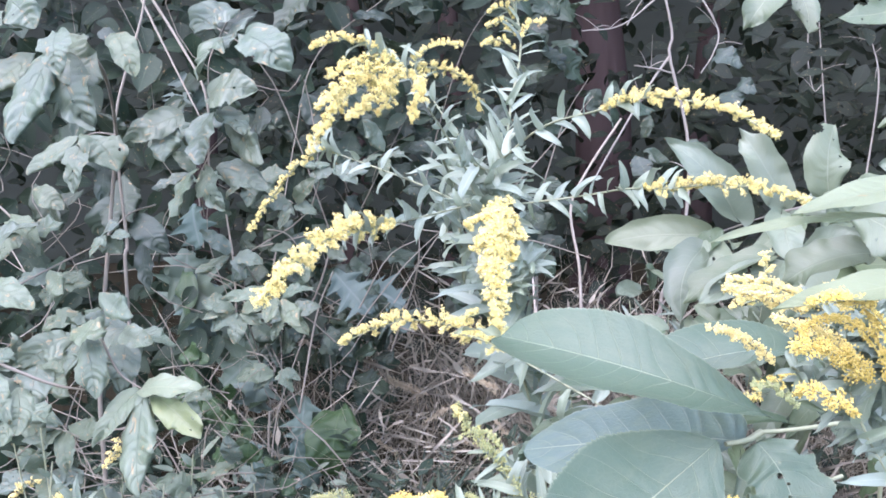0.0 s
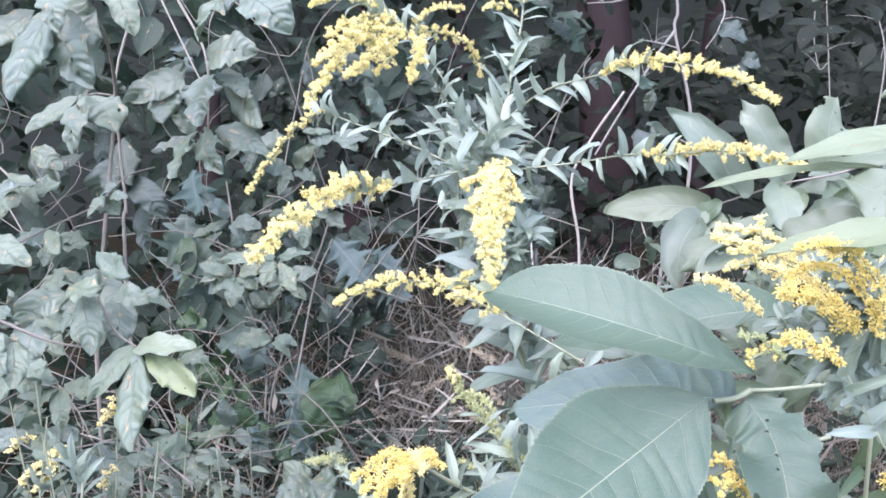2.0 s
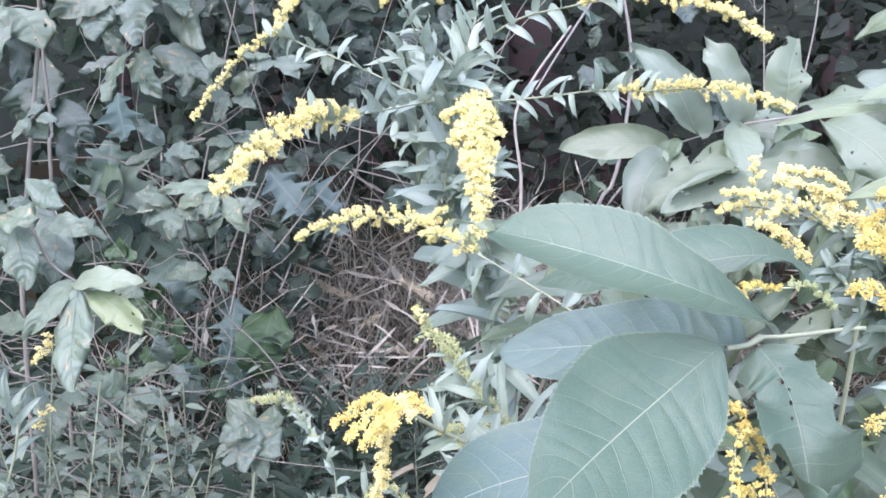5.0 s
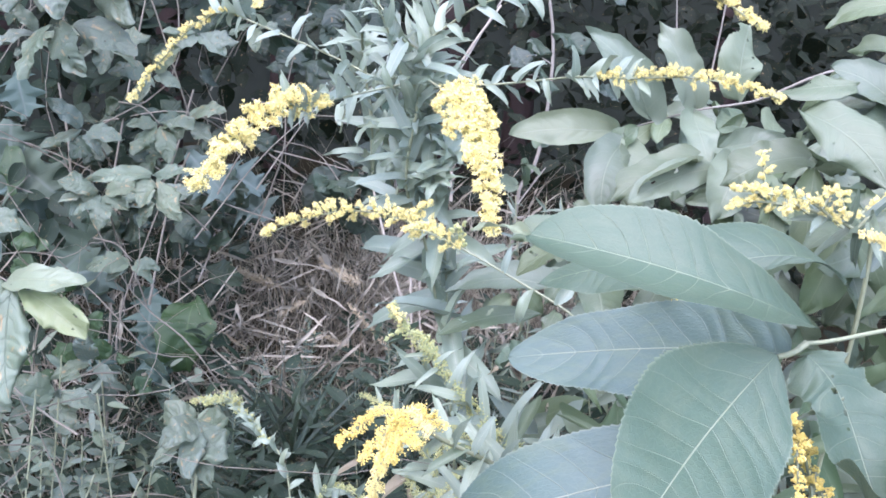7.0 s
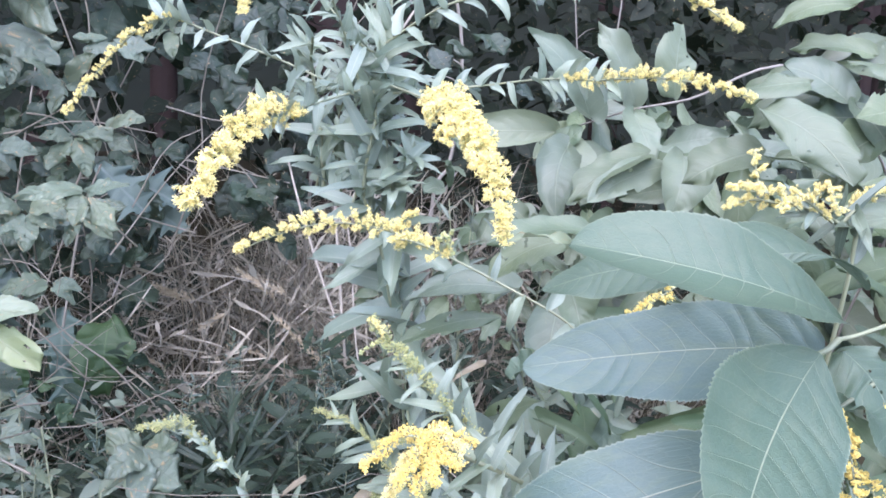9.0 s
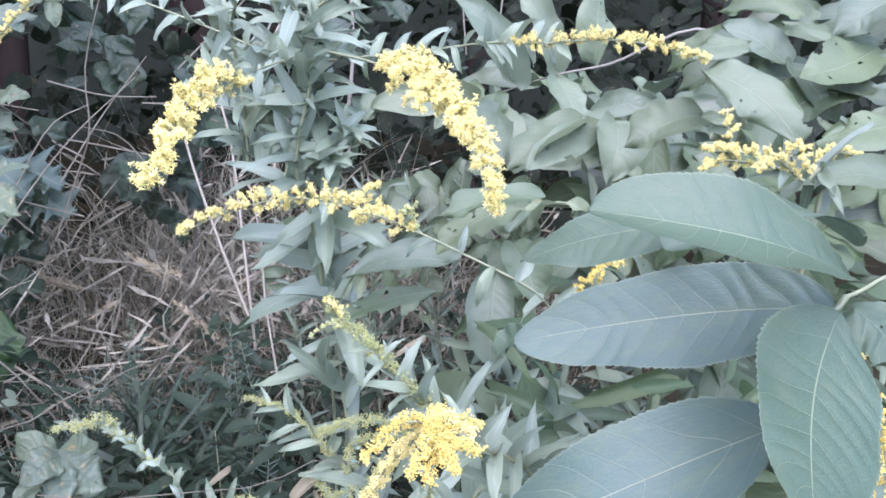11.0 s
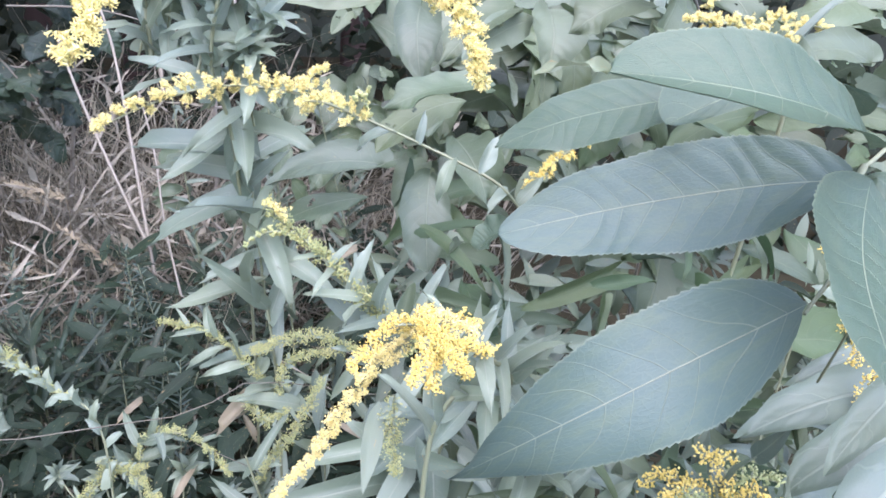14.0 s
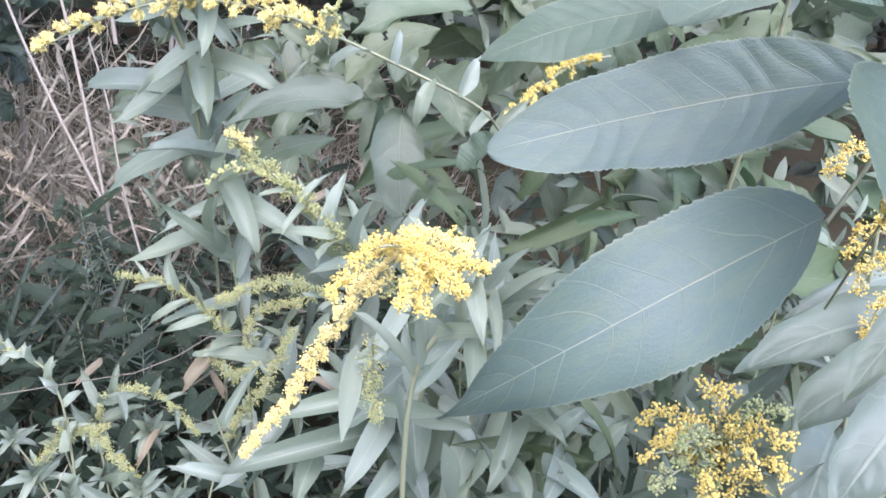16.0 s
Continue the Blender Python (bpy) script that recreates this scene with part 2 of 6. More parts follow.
def leaf_grid(kind, n, m, fold, droop, ripple, seed, teeth=0, quilt=0.0, nod=0.0, edge=0.0, veins=13, crinkle=0.0, cup=0.0, turn=0.0):
    """A leaf one long and one wide: points, faces, and the place across and along."""
    a, b, wave, slim = OUTLINES[kind]
    rng = np.random.default_rng(seed)
    v = np.linspace(0, 1, n + 1)
    full = (a / (a + b)) ** a * (b / (a + b)) ** b
    w = np.clip(v, 0, 1) ** a * (1 - v) ** b / full * 0.5
    w[0] = 0.012
    w = w + 0.004
    u = np.linspace(-1, 1, 2 * m + 1)
    V, U = np.meshgrid(v, u, indexing="ij")
    Wd = w[:, None] * U
    ph = rng.uniform(0, 6.28, 4)
    if teeth:
        saw = np.abs(((V * teeth) % 1.0) - 0.5) * 2
        Wd = Wd * (1 + 0.028 * saw * (np.abs(U) > 0.98) * (V > 0.05))
    if edge:
        Wd = Wd * (1 + edge * np.abs(U) ** 3 * np.sin(V * 13 + ph[0] + U * 2) * np.sin(V * 6 + ph[1]))
    bend = 0.04 * np.sin(V * 3.1 + ph[2]) * (rng.random() - 0.5) * 2
    Z = fold * np.abs(Wd) - droop * slim * V ** 2 + ripple * np.abs(U) ** 1.5 * np.sin(V * (11 + 3 * rng.random()) + ph[3] + np.sign(U) * 0.9) * wave
    Z = Z - cup * 4 * Wd ** 2 * (0.4 + 0.6 * V) + turn * Wd * V
    if quilt:
        Z = Z + quilt * np.abs(np.sin(np.pi * (V * veins - veins * np.abs(U) * (0.08 + 0.14 * np.abs(U))))) * (1 - np.abs(U) ** 4) * np.minimum(1, 8 * (1 - V))
    if nod:
        Z = Z - nod * slim * np.clip(V - 0.72, 0, 1) ** 2 * 6
    for _ in range(5 if crinkle else 0):
        f1, f2, ph1 = rng.uniform(1.0, 3.2), rng.uniform(-1.0, 1.0), rng.uniform(0, 6.28)
        Z = Z + crinkle * np.sin(6.28 * (f1 * V + f2 * U) + ph1) * np.minimum(1, 6 * V) * (0.35 + 0.65 * np.abs(U))
    pts = np.stack([V, Wd + bend * V, Z], -1).reshape(-1, 3)
    k = 2 * m + 1
    i = np.arange(n)[:, None] * k + np.arange(k - 1)[None, :]
    faces = np.stack([i, i + 1, i + k + 1, i + k], -1).reshape(-1, 4)
    uv = np.stack([U * 0.5 + 0.5, V], -1).reshape(-1, 2)
    return pts, faces, uv


def lobed_grid(seed):
    """A leaf with deep notches and pointed lobes swept towards the tip, stalk end at 0, middle lobe to 1."""
    rng = np.random.default_rng(seed)
    n, m = 48, 5
    v = np.linspace(0, 1, n + 1)
    halves = []
    for side in (0, 1):
        w = 0.07 + 0.10 * np.sin(np.pi * v)
        for c, far, wide in ((0.22, 0.30, 0.11), (0.50, 0.46, 0.13), (0.77, 0.32, 0.11), (0.94, 0.12, 0.07)):
            c, far = c + rng.uniform(-0.03, 0.03), far * rng.uniform(0.8, 1.15)
            w = np.maximum(w, far * np.clip(1 - np.abs(v - c) / wide, 0, 1) ** 0.85)
        w[0], w[-1] = 0.012, 0.004
        halves.append(w)
    u = np.linspace(-1, 1, 2 * m + 1)
    V, U = np.meshgrid(v, u, indexing="ij")
    Wd = np.where(U < 0, halves[0][:, None] * U, halves[1][:, None] * U)
    ph = rng.uniform(0, 6.28, 3)
    X = V * 0.85 + 0.30 * np.abs(Wd)
    Z = 0.25 * np.abs(Wd) - rng.uniform(0.05, 0.35) * V ** 2 + 0.07 * np.sin(V * 8 + ph[0] + U) * np.abs(U) + rng.uniform(-0.5, 0.5) * Wd * V - 0.6 * Wd ** 2
    k = 2 * m + 1
    i = np.arange(n)[:, None] * k + np.arange(k - 1)[None, :]
    faces = np.stack([i, i + 1, i + k + 1, i + k], -1).reshape(-1, 4)
    return np.stack([X, Wd, Z], -1).reshape(-1, 3), faces, np.stack([0.5 + Wd, V], -1).reshape(-1, 2)


def axes(base, tip, width, face):
    """The matrix that lays a leaf one long and one wide from base to tip, its upper side towards face."""
    b, t = Vector(base), Vector(tip)
    x = t - b
    length = x.length
    x.normalize()
    y = Vector(face).cross(x)
    if y.length < 1e-4:
        y = x.orthogonal()
    y.normalize()
    z = x.cross(y)
    m = Matrix((x * length, y * width, z * width)).transposed().to_4x4()
    m.translation = b
    return m


def curved_leaf(base, mid, tip, face, twist, left, right, a, b, fold, lean=0.0, seed=1, veins=12, quilt=0.0009, ripple=0.0025, teeth=0, holes=(), n=96, m=10, material=None, roll=0.0, name="leaflet", sweep=0.55, edge=0.0):
    """A leaf along a bent rib: half widths left and right, a and b shape its outline, the blade puffed up between its side veins."""
    rng = np.random.default_rng(seed)
    b0, m0, t0 = np.array(base), np.array(mid), np.array(tip)
    c0 = 2 * m0 - (b0 + t0) / 2
    v = np.linspace(0, 1, n + 1)[:, None]
    rib = (1 - v) ** 2 * b0 + 2 * v * (1 - v) * c0 + v * v * t0
    tan = 2 * (1 - v) * (c0 - b0) + 2 * v * (t0 - c0)
    tan /= np.linalg.norm(tan, axis=1)[:, None]
    y = np.cross(np.array(face, dtype=float), tan)
    y /= np.linalg.norm(y, axis=1)[:, None]
    z = np.cross(tan, y)
    q = twist * (v - 0.5)
    y, z = y * np.cos(q) + z * np.sin(q), z * np.cos(q) - y * np.sin(q)
    w = v ** a * (1 - v) ** b / ((a / (a + b)) ** a * (b / (a + b)) ** b)
    w = np.maximum(w, 0.03 * (v < 0.5))
    u = np.linspace(-1, 1, 2 * m + 1)
    U, V = np.meshgrid(u, v[:, 0])
    side = np.where(U > 0, left, right)
    lift = np.where(U > 0, fold + lean, fold - lean)
    reach = w * side * U
    if teeth:
        saw = V * teeth + 0.35 * np.sin(V * 23 + seed) + 0.25 * np.sin(V * 61 - seed)
        reach = reach * (1 + 0.042 * (saw % 1.0 - 0.5) * (np.abs(U) > 0.97))
    ph = rng.uniform(0, 6.28, 6)
    A = np.abs(U)
    reach = reach * (1 + edge * A ** 3 * (np.sin(V * 14 + ph[2] + 2 * np.sign(U)) + 0.7 * np.sin(V * 27 + ph[3] - np.sign(U))))
    Vv = V + (0.16 * np.sin(V * 17 + ph[4]) + 0.12 * np.sin(V * 31 + ph[5])) / veins - 0.05 * np.sin(np.pi * V)
    up = np.abs(reach) * lift * (0.45 + 0.55 * A)
    up = up + quilt * (np.abs(np.cos(np.pi * veins * (Vv - 0.08 * A - sweep * 0.25 * A * A))) ** 0.7 - 0.6) * (0.75 + 0.45 * np.sin(V * 6 + ph[1] + U)) * np.minimum(1, 5 * A) * (1 - 0.5 * A ** 3) * np.minimum(1, 6 * V) * np.minimum(1, 5 * (1 - V))
    wave = np.sin(V * 9 + ph[0] + np.sign(U)) * 0.6 + np.sin(V * 21 + ph[1] - np.sign(U) * 2) * 0.4
    up = up + ripple * A ** 2 * wave * np.minimum(1, 4 * V) + ripple * 0.8 * np.sin(V * 5 + ph[2]) * np.sin(2 * U + ph[3])
    up = up - roll * np.clip(A - 0.55, 0, 1) ** 2 * side * 4
    pts = rib[:, None] + y[:, None] * reach[..., None] + z[:, None] * up[..., None]
    k = 2 * m + 1
    i = np.arange(n)[:, None] * k + np.arange(k - 1)[None, :]
    faces = np.stack([i, i + 1, i + k + 1, i + k], -1).reshape(-1, 4)
    uv = np.stack([U * 0.5 + 0.5, Vv], -1).reshape(-1, 2)
    at = np.stack([U * 0.5 + 0.5, V], -1).reshape(-1, 2)[faces].mean(axis=1)
    for hu, hv, wide, long in holes:
        faces, at = (lambda far: (faces[far], at[far]))(((at[:, 0] - hu) / wide) ** 2 + ((at[:, 1] - hv) / long) ** 2 > 1)
    return mesh_of(name, pts.reshape(-1, 3), faces, [material or HICKORY], uv)


LEAF_MESHES = {}


def shared_leaf(kind, material, variant):
    """A leaf one long and one wide, in a few bent and eaten shapes of each kind."""
    key = (kind, material.name, variant)
    if key not in LEAF_MESHES:
        s = variant * 7 + len(kind)
        r = random.Random(s)
        o, e = (0.0, 0.0, 0.0), (1.0, 0.0, 0.0)
        eaten = []
        if variant % 2 and kind in ("oval", "leaflet"):
            for _ in range(2 if kind == "oval" else 4):
                eaten.append((r.uniform(0.1, 0.9), r.uniform(0.3, 0.9), r.uniform(0.02, 0.045), r.uniform(0.015, 0.03)))
            eaten.append((r.choice((0.0, 1.0)), r.uniform(0.45, 0.9), r.uniform(0.08, 0.2), r.uniform(0.04, 0.08)))
        if kind == "lobed":
            pts, faces, uv = lobed_grid(s)
            LEAF_MESHES[key] = mesh_of("leaf", pts, faces, [material], uv)
        elif kind == "lance":
            LEAF_MESHES[key] = curved_leaf(o, (0.52, r.uniform(-0.25, 0.25), r.uniform(-0.1, 0.75)), e, (0, 0, 1), r.uniform(-1.0, 1.0), 0.5, 0.5, 0.62, 1.30, r.uniform(0.2, 0.8), 0.0, s, 3, 0.0, 0.08, n=14, m=2, material=material, name="leaf")
        elif kind == "oval":
            LEAF_MESHES[key] = curved_leaf(o, (0.53, r.uniform(-0.12, 0.12), r.uniform(0.10, 0.42)), e, (0, 0, 1), r.uniform(-0.9, 0.9), r.uniform(0.42, 0.55), r.uniform(0.42, 0.55), r.uniform(0.46, 0.58), r.uniform(0.56, 0.78), r.uniform(-0.15, 0.35), r.uniform(-0.2, 0.2), s, 7, 0.060, r.uniform(0.10, 0.20), edge=r.uniform(0.025, 0.065), teeth=19, holes=eaten, n=44, m=8, material=material, roll=r.uniform(-0.2, 0.5), name="leaf")
        else:
            LEAF_MESHES[key] = curved_leaf(o, (0.52, r.uniform(-0.15, 0.15), r.uniform(0.0, 0.40)), e, (0, 0, 1), r.uniform(-0.7, 0.7), r.uniform(0.43, 0.54), r.uniform(0.43, 0.54), r.uniform(0.55, 0.75), r.uniform(0.80, 1.0), r.uniform(0.0, 0.4), r.uniform(-0.15, 0.15), s, 9, 0.022, r.uniform(0.05, 0.12), edge=0.03, teeth=34, holes=eaten, n=48, m=8, material=material, roll=r.uniform(-0.2, 0.3), name="leaf")
    return LEAF_MESHES[key]


UP = (-0.15, -0.75, 0.65)


def leaf(parent, kind, base, tip, width, material, face=UP, variant=None, name="leaf", label=""):
    v = random.randrange(6) if variant is None else variant
    return part(name, shared_leaf(kind, material, v), parent, label, axes(base, tip, width, face))


def smooth_line(points, count):
    """Points along a smooth curve through the given ones."""
    p = np.array(points, dtype=float)
    q = np.concatenate([[2 * p[0] - p[1]], p, [2 * p[-1] - p[-2]]])
    out = []
    for s in np.linspace(0, len(p) - 1 - 1e-9, count):
        i, f = int(s), s - int(s)
        a, b, c, d = q[i], q[i + 1], q[i + 2], q[i + 3]
        out.append(0.5 * (2 * b + (c - a) * f + (2 * a - 5 * b + 4 * c - d) * f ** 2 + (3 * b - a - 3 * c + d) * f ** 3))
    return np.array(out)


def tube_grid(line, r0, r1, sides=6):
    line = np.asarray(line)
    n = len(line)
    tan = np.gradient(line, axis=0)
    tan /= np.linalg.norm(tan, axis=1)[:, None] + 1e-9
    ref = np.array([0.3, 0.9, 0.2]) if abs(tan[0] @ np.array([0.3, 0.9, 0.2])) < 0.8 else np.array([1.0, 0, 0])
    a = np.cross(tan, ref)
    a /= np.linalg.norm(a, axis=1)[:, None] + 1e-9
    b = np.cross(tan, a)
    ang = np.linspace(0, 2 * np.pi, sides, endpoint=False)
    rad = np.linspace(r0, r1, n)
    pts = line[:, None, :] + rad[:, None, None] * (np.cos(ang)[None, :, None] * a[:, None, :] + np.sin(ang)[None, :, None] * b[:, None, :])
    i = np.arange(n - 1)[:, None] * sides
    j = np.arange(sides)[None, :]
    faces = np.stack([i + j, i + (j + 1) % sides, i + sides + (j + 1) % sides, i + sides + j], -1).reshape(-1, 4)
    return pts.reshape(-1, 3), faces


def tubes(name, lines, material, sides=6):
    """One mesh of several tubes: (points, first radius, last radius)."""
    vs, fs, at = [], [], 0
    for line, r0, r1 in lines:
        p, f = tube_grid(line, r0, r1, sides)
        vs.append(p)
        fs.append(f + at)
        at += len(p)
    return mesh_of(name, np.concatenate(vs), np.concatenate(fs), [material])


def many(name, grid, mats4, material):
    """One mesh of many copies of a small grid, each laid by its 4 x 4 matrix."""
    pts, faces, uv = grid
    M = np.array(mats4)
    h = np.concatenate([pts, np.ones((len(pts), 1))], 1)
    v = np.einsum("nij,kj->nki", M, h)[..., :3].reshape(-1, 3)
    f = (faces[None] + (np.arange(len(M)) * len(pts))[:, None, None]).reshape(-1, faces.shape[1])
    return mesh_of(name, v, f, [material], np.tile(uv, (len(M), 1)))


# ---- goldenrod ----
def floret_grid(petals, size, open_by):
    """A tiny flower: a cup and a tuft of rays."""
    pts, faces, index = [], [], []
    for r, z in ((0.10, -0.9), (0.34, -0.1), (0.18, 0.45)) if petals else ((0.16, -0.45), (0.42, 0.0), (0.26, 0.40)):
        for i in range(4):
            a = i * math.pi / 2
            pts.append((r * math.cos(a), r * math.sin(a), z))
    for q in range(2):
        for i in range(4):
            j = (i + 1) % 4
            faces.append((q * 4 + i, q * 4 + j, q * 4 + 4 + j, q * 4 + 4 + i))
            index.append(1 if q == 0 else 0)
    faces.append((8, 9, 10, 11))
    index.append(0)
    for i in range(petals):
        a = i * 2 * math.pi / petals
        c, s = math.cos(a), math.sin(a)
        k = len(pts)
        o, h = open_by, 0.55
        pts += [(0.22 * c - 0.08 * s, 0.22 * s + 0.08 * c, 0.05), (0.22 * c + 0.08 * s, 0.22 * s - 0.08 * c, 0.05),
                (o * c + 0.15 * s, o * s - 0.15 * c, h), (o * c - 0.15 * s, o * s + 0.15 * c, h)]
        faces.append((k, k + 1, k + 2, k + 3))
        index.append(0)
    return np.array(pts) * size, faces, index


FLORETS = {"open": floret_grid(5, 0.0033, 0.75), "bud": floret_grid(0, 0.0030, 0.4)}


def floret_mesh(name, style, mats4, mats):
    pts, faces, index = FLORETS[style]
    M = np.array(mats4)
    h = np.concatenate([pts, np.ones((len(pts), 1))], 1)
    v = np.einsum("nij,kj->nki", M, h)[..., :3].reshape(-1, 3)
    n = len(pts)
    f = [tuple(q + i * n for q in face) for i in range(len(M)) for face in faces]
    return mesh_of(name, v, f, mats, None, index * len(M), smooth=False)


def raceme(parent, points, start=0.0, thick=0.014, per_cm=16, style="open", colour=None, stem_r=0.0012, name="flower_branch", gap=0.005, size=1.0, label="", seed=None, blunt=0.4, loose=0.09):
    """A flowering branch: a fine stalk along the points, and tufts of florets on short stalklets from start on to the tip."""
    rng = np.random.default_rng(len(points) * 31 + int(abs(points[0][0]) * 4000) if seed is None else seed)
    line = smooth_line(points, 40)
    seg = np.linalg.norm(np.diff(line, axis=0), axis=1)
    at = np.concatenate([[0], np.cumsum(seg)])
    total = at[-1]
    mats4, side_lines = [], []
    s = start * total
    while s < total:
        f = (s - start * total) / max(1e-6, total * (1 - start))
        env = min(1.0, 0.45 + f * 4) * (1 - f ** 2.2 * (1 - blunt))
        c = np.array([np.interp(s, at, line[:, k]) for k in range(3)])
        d = np.array([np.interp(min(total, s + 0.004), at, line[:, k]) for k in range(3)]) - np.array([np.interp(max(0, s - 0.004), at, line[:, k]) for k in range(3)])
        d /= np.linalg.norm(d) + 1e-9
        for _ in range(2):
            out = rng.normal(size=3)
            out[2] += 0.75
            out -= d * (out @ d)
            out /= np.linalg.norm(out) + 1e-9
            reach = thick * env * rng.uniform(0.55, 1.15)
            grow = out * 0.85 + d * 0.45
            end = c + grow * reach
            side_lines.append((np.array([c, (c + end) / 2 + np.array([0, 0, 0.0008]), end]), stem_r * 0.5, stem_r * 0.35))
            for _ in range(max(1, int(rng.poisson(per_cm * gap * 100 / 2)))):
                q = c + grow * reach * rng.uniform(0.35, 1.05) + rng.normal(size=3) * thick * loose
                n = grow + rng.normal(size=3) * 0.55
                n /= np.linalg.norm(n)
                x = np.cross(n, rng.normal(size=3))
                x /= np.linalg.norm(x)
                y = np.cross(n, x)
                k = size * rng.uniform(0.75, 1.25)
                m = np.eye(4)
                m[:3, 0], m[:3, 1], m[:3, 2], m[:3, 3] = x * k, y * k, n * k, q
                mats4.append(m)
        s += gap * rng.uniform(0.7, 1.3)
    mats = [colour or (YELLOW if style == "open" else BUDS), colour if colour and style == "bud" else CALYX]
    stalk = part(name, tubes("stalk", [(line, stem_r, stem_r * 0.45)] + side_lines, STEM, 4), parent, label)
    part("bloom", floret_mesh("bloom", style, mats4, mats), stalk, "clustered tiny yellow flower heads" if style == "open" else "closed greenish yellow flower buds")
    return line


def stem(parent, points, r0, r1, name="stem", material=None, sides=7, count=40):
    line = smooth_line(points, count)
    part(name, tubes(name, [(line, r0, r1)], material or STEM, sides), parent)
    return line


def leafy(parent, line, count, long, short, width=0.19, start=0.0, end=1.0, spread=55, material=None, seed=1, droop=0.25, kind="lance", twist=137.5, face=None):
    """Narrow leaves all along a stem, longer at its foot."""
    rng = random.Random(seed)
    m = material or ROD
    for i in range(count):
        f = start + (end - start) * (i + rng.uniform(-0.3, 0.3)) / max(1, count)
        f = min(max(f, 0), 0.995)
        k = f * (len(line) - 1)
        j = min(int(k), len(line) - 2)
        c = Vector(line[j]).lerp(Vector(line[j + 1]), k - j)
        d = (Vector(line[j + 1]) - Vector(line[j])).normalized()
        o = d.orthogonal().normalized()
        if twist == 180:
            o = (Vector((0, -0.25, 1)) - d * d.z).normalized()
        o.rotate(Matrix.Rotation(radians(i * twist + rng.uniform(-55, 55)), 3, d))
        a = radians(spread + rng.uniform(-26, 26))
        way = d * math.cos(a) + o * math.sin(a)
        way.z -= droop * rng.uniform(-1.2, 1.3)
        length = (long + (short - long) * (i / max(1, count - 1))) * rng.uniform(0.8, 1.2)
        tip = c + way.normalized() * length
        up = (Vector((-0.35, -0.65, 0.68)) + Vector((rng.uniform(-0.5, 0.5), rng.uniform(-0.4, 0.4), rng.uniform(-0.3, 0.4)))) if face is None else Vector(face)
        leaf(parent, kind, c, tip, length * width * rng.uniform(0.8, 1.2), m, up, rng.randrange(6) if kind == "lance" else rng.choice((0, 2, 4)))


# ---- ground ----
def bank(x, y):
    """The height of the ground: level in front, rising under the shrubs, level again in the wood."""
    s = min(max((y - 0.9) / 1.9, 0), 1)
    return 0.42 * s * s * (3 - 2 * s) + 0.03 * math.sin(x * 2.3 + y) + 0.02 * math.sin(y * 5.1 - x * 3)


def ground():
    xs = np.concatenate([-np.geomspace(2500, 3, 14), np.linspace(-2.8, 2.8, 57), np.geomspace(3, 2500, 14)])
    ys = np.concatenate([-np.geomspace(2500, 1.2, 14), np.linspace(-1, 5, 61), np.geomspace(5.3, 2500, 14)])
    v = [(x, y, bank(x, y) if abs(x) < 30 and abs(y) < 30 else 0.3) for y in ys for x in xs]
    k = len(xs)
    f = [(j * k + i, j * k + i + 1, j * k + k + i + 1, j * k + k + i) for j in range(len(ys) - 1) for i in range(k - 1)]
    tagged(new("ground", mesh_of("ground", v, f, [SOIL])), "dark soil with leaf litter rising into a wooded bank", "ground", kind="structure")


ground()

# ---- main goldenrod ----
rod = thing("goldenrod", (0.30, 1.45, bank(0.30, 1.45)), "tall goldenrod with arching yellow flower branches and narrow grey-green leaves", "goldenrod")
FORK = (0.126, 1.094, 1.266)
main = stem(rod, [(0.30, 1.45, 0.25), (0.25, 1.33, 0.75), (0.17, 1.18, 1.05), (0.130, 1.130, 1.145), (0.130, 1.091, 1.231), FORK], 0.002, 0.0016)
leafy(rod, main, 24, 0.075, 0.060, 0.19, 0.55, 1.0, 60, seed=3, droop=0.6)
crown = stem(rod, [FORK, (0.144, 1.097, 1.302), (0.157, 1.143, 1.376), (0.170, 1.179, 1.447), (0.161, 1.193, 1.504), (0.153, 1.206, 1.548)], 0.002, 0.001)
leafy(rod, crown, 40, 0.068, 0.028, 0.18, 0.0, 0.8, 62, seed=4)
second = stem(rod, [(0.119, 1.143, 1.125), (0.139, 1.130, 1.212), (0.147, 1.119, 1.278), (0.111, 1.087, 1.301)], 0.0017, 0.0013)
leafy(rod, second, 24, 0.068, 0.055, 0.21, 0.0, 1.0, 60, seed=5, droop=0.7)
third = stem(rod, [(0.103, 1.211, 1.135), (0.097, 1.209, 1.213), (0.086, 1.207, 1.277), (0.076, 1.152, 1.306)], 0.0025, 0.0015)
leafy(rod, third, 14, 0.06, 0.05, 0.21, 0.0, 1.0, 60, seed=6, droop=0.7)


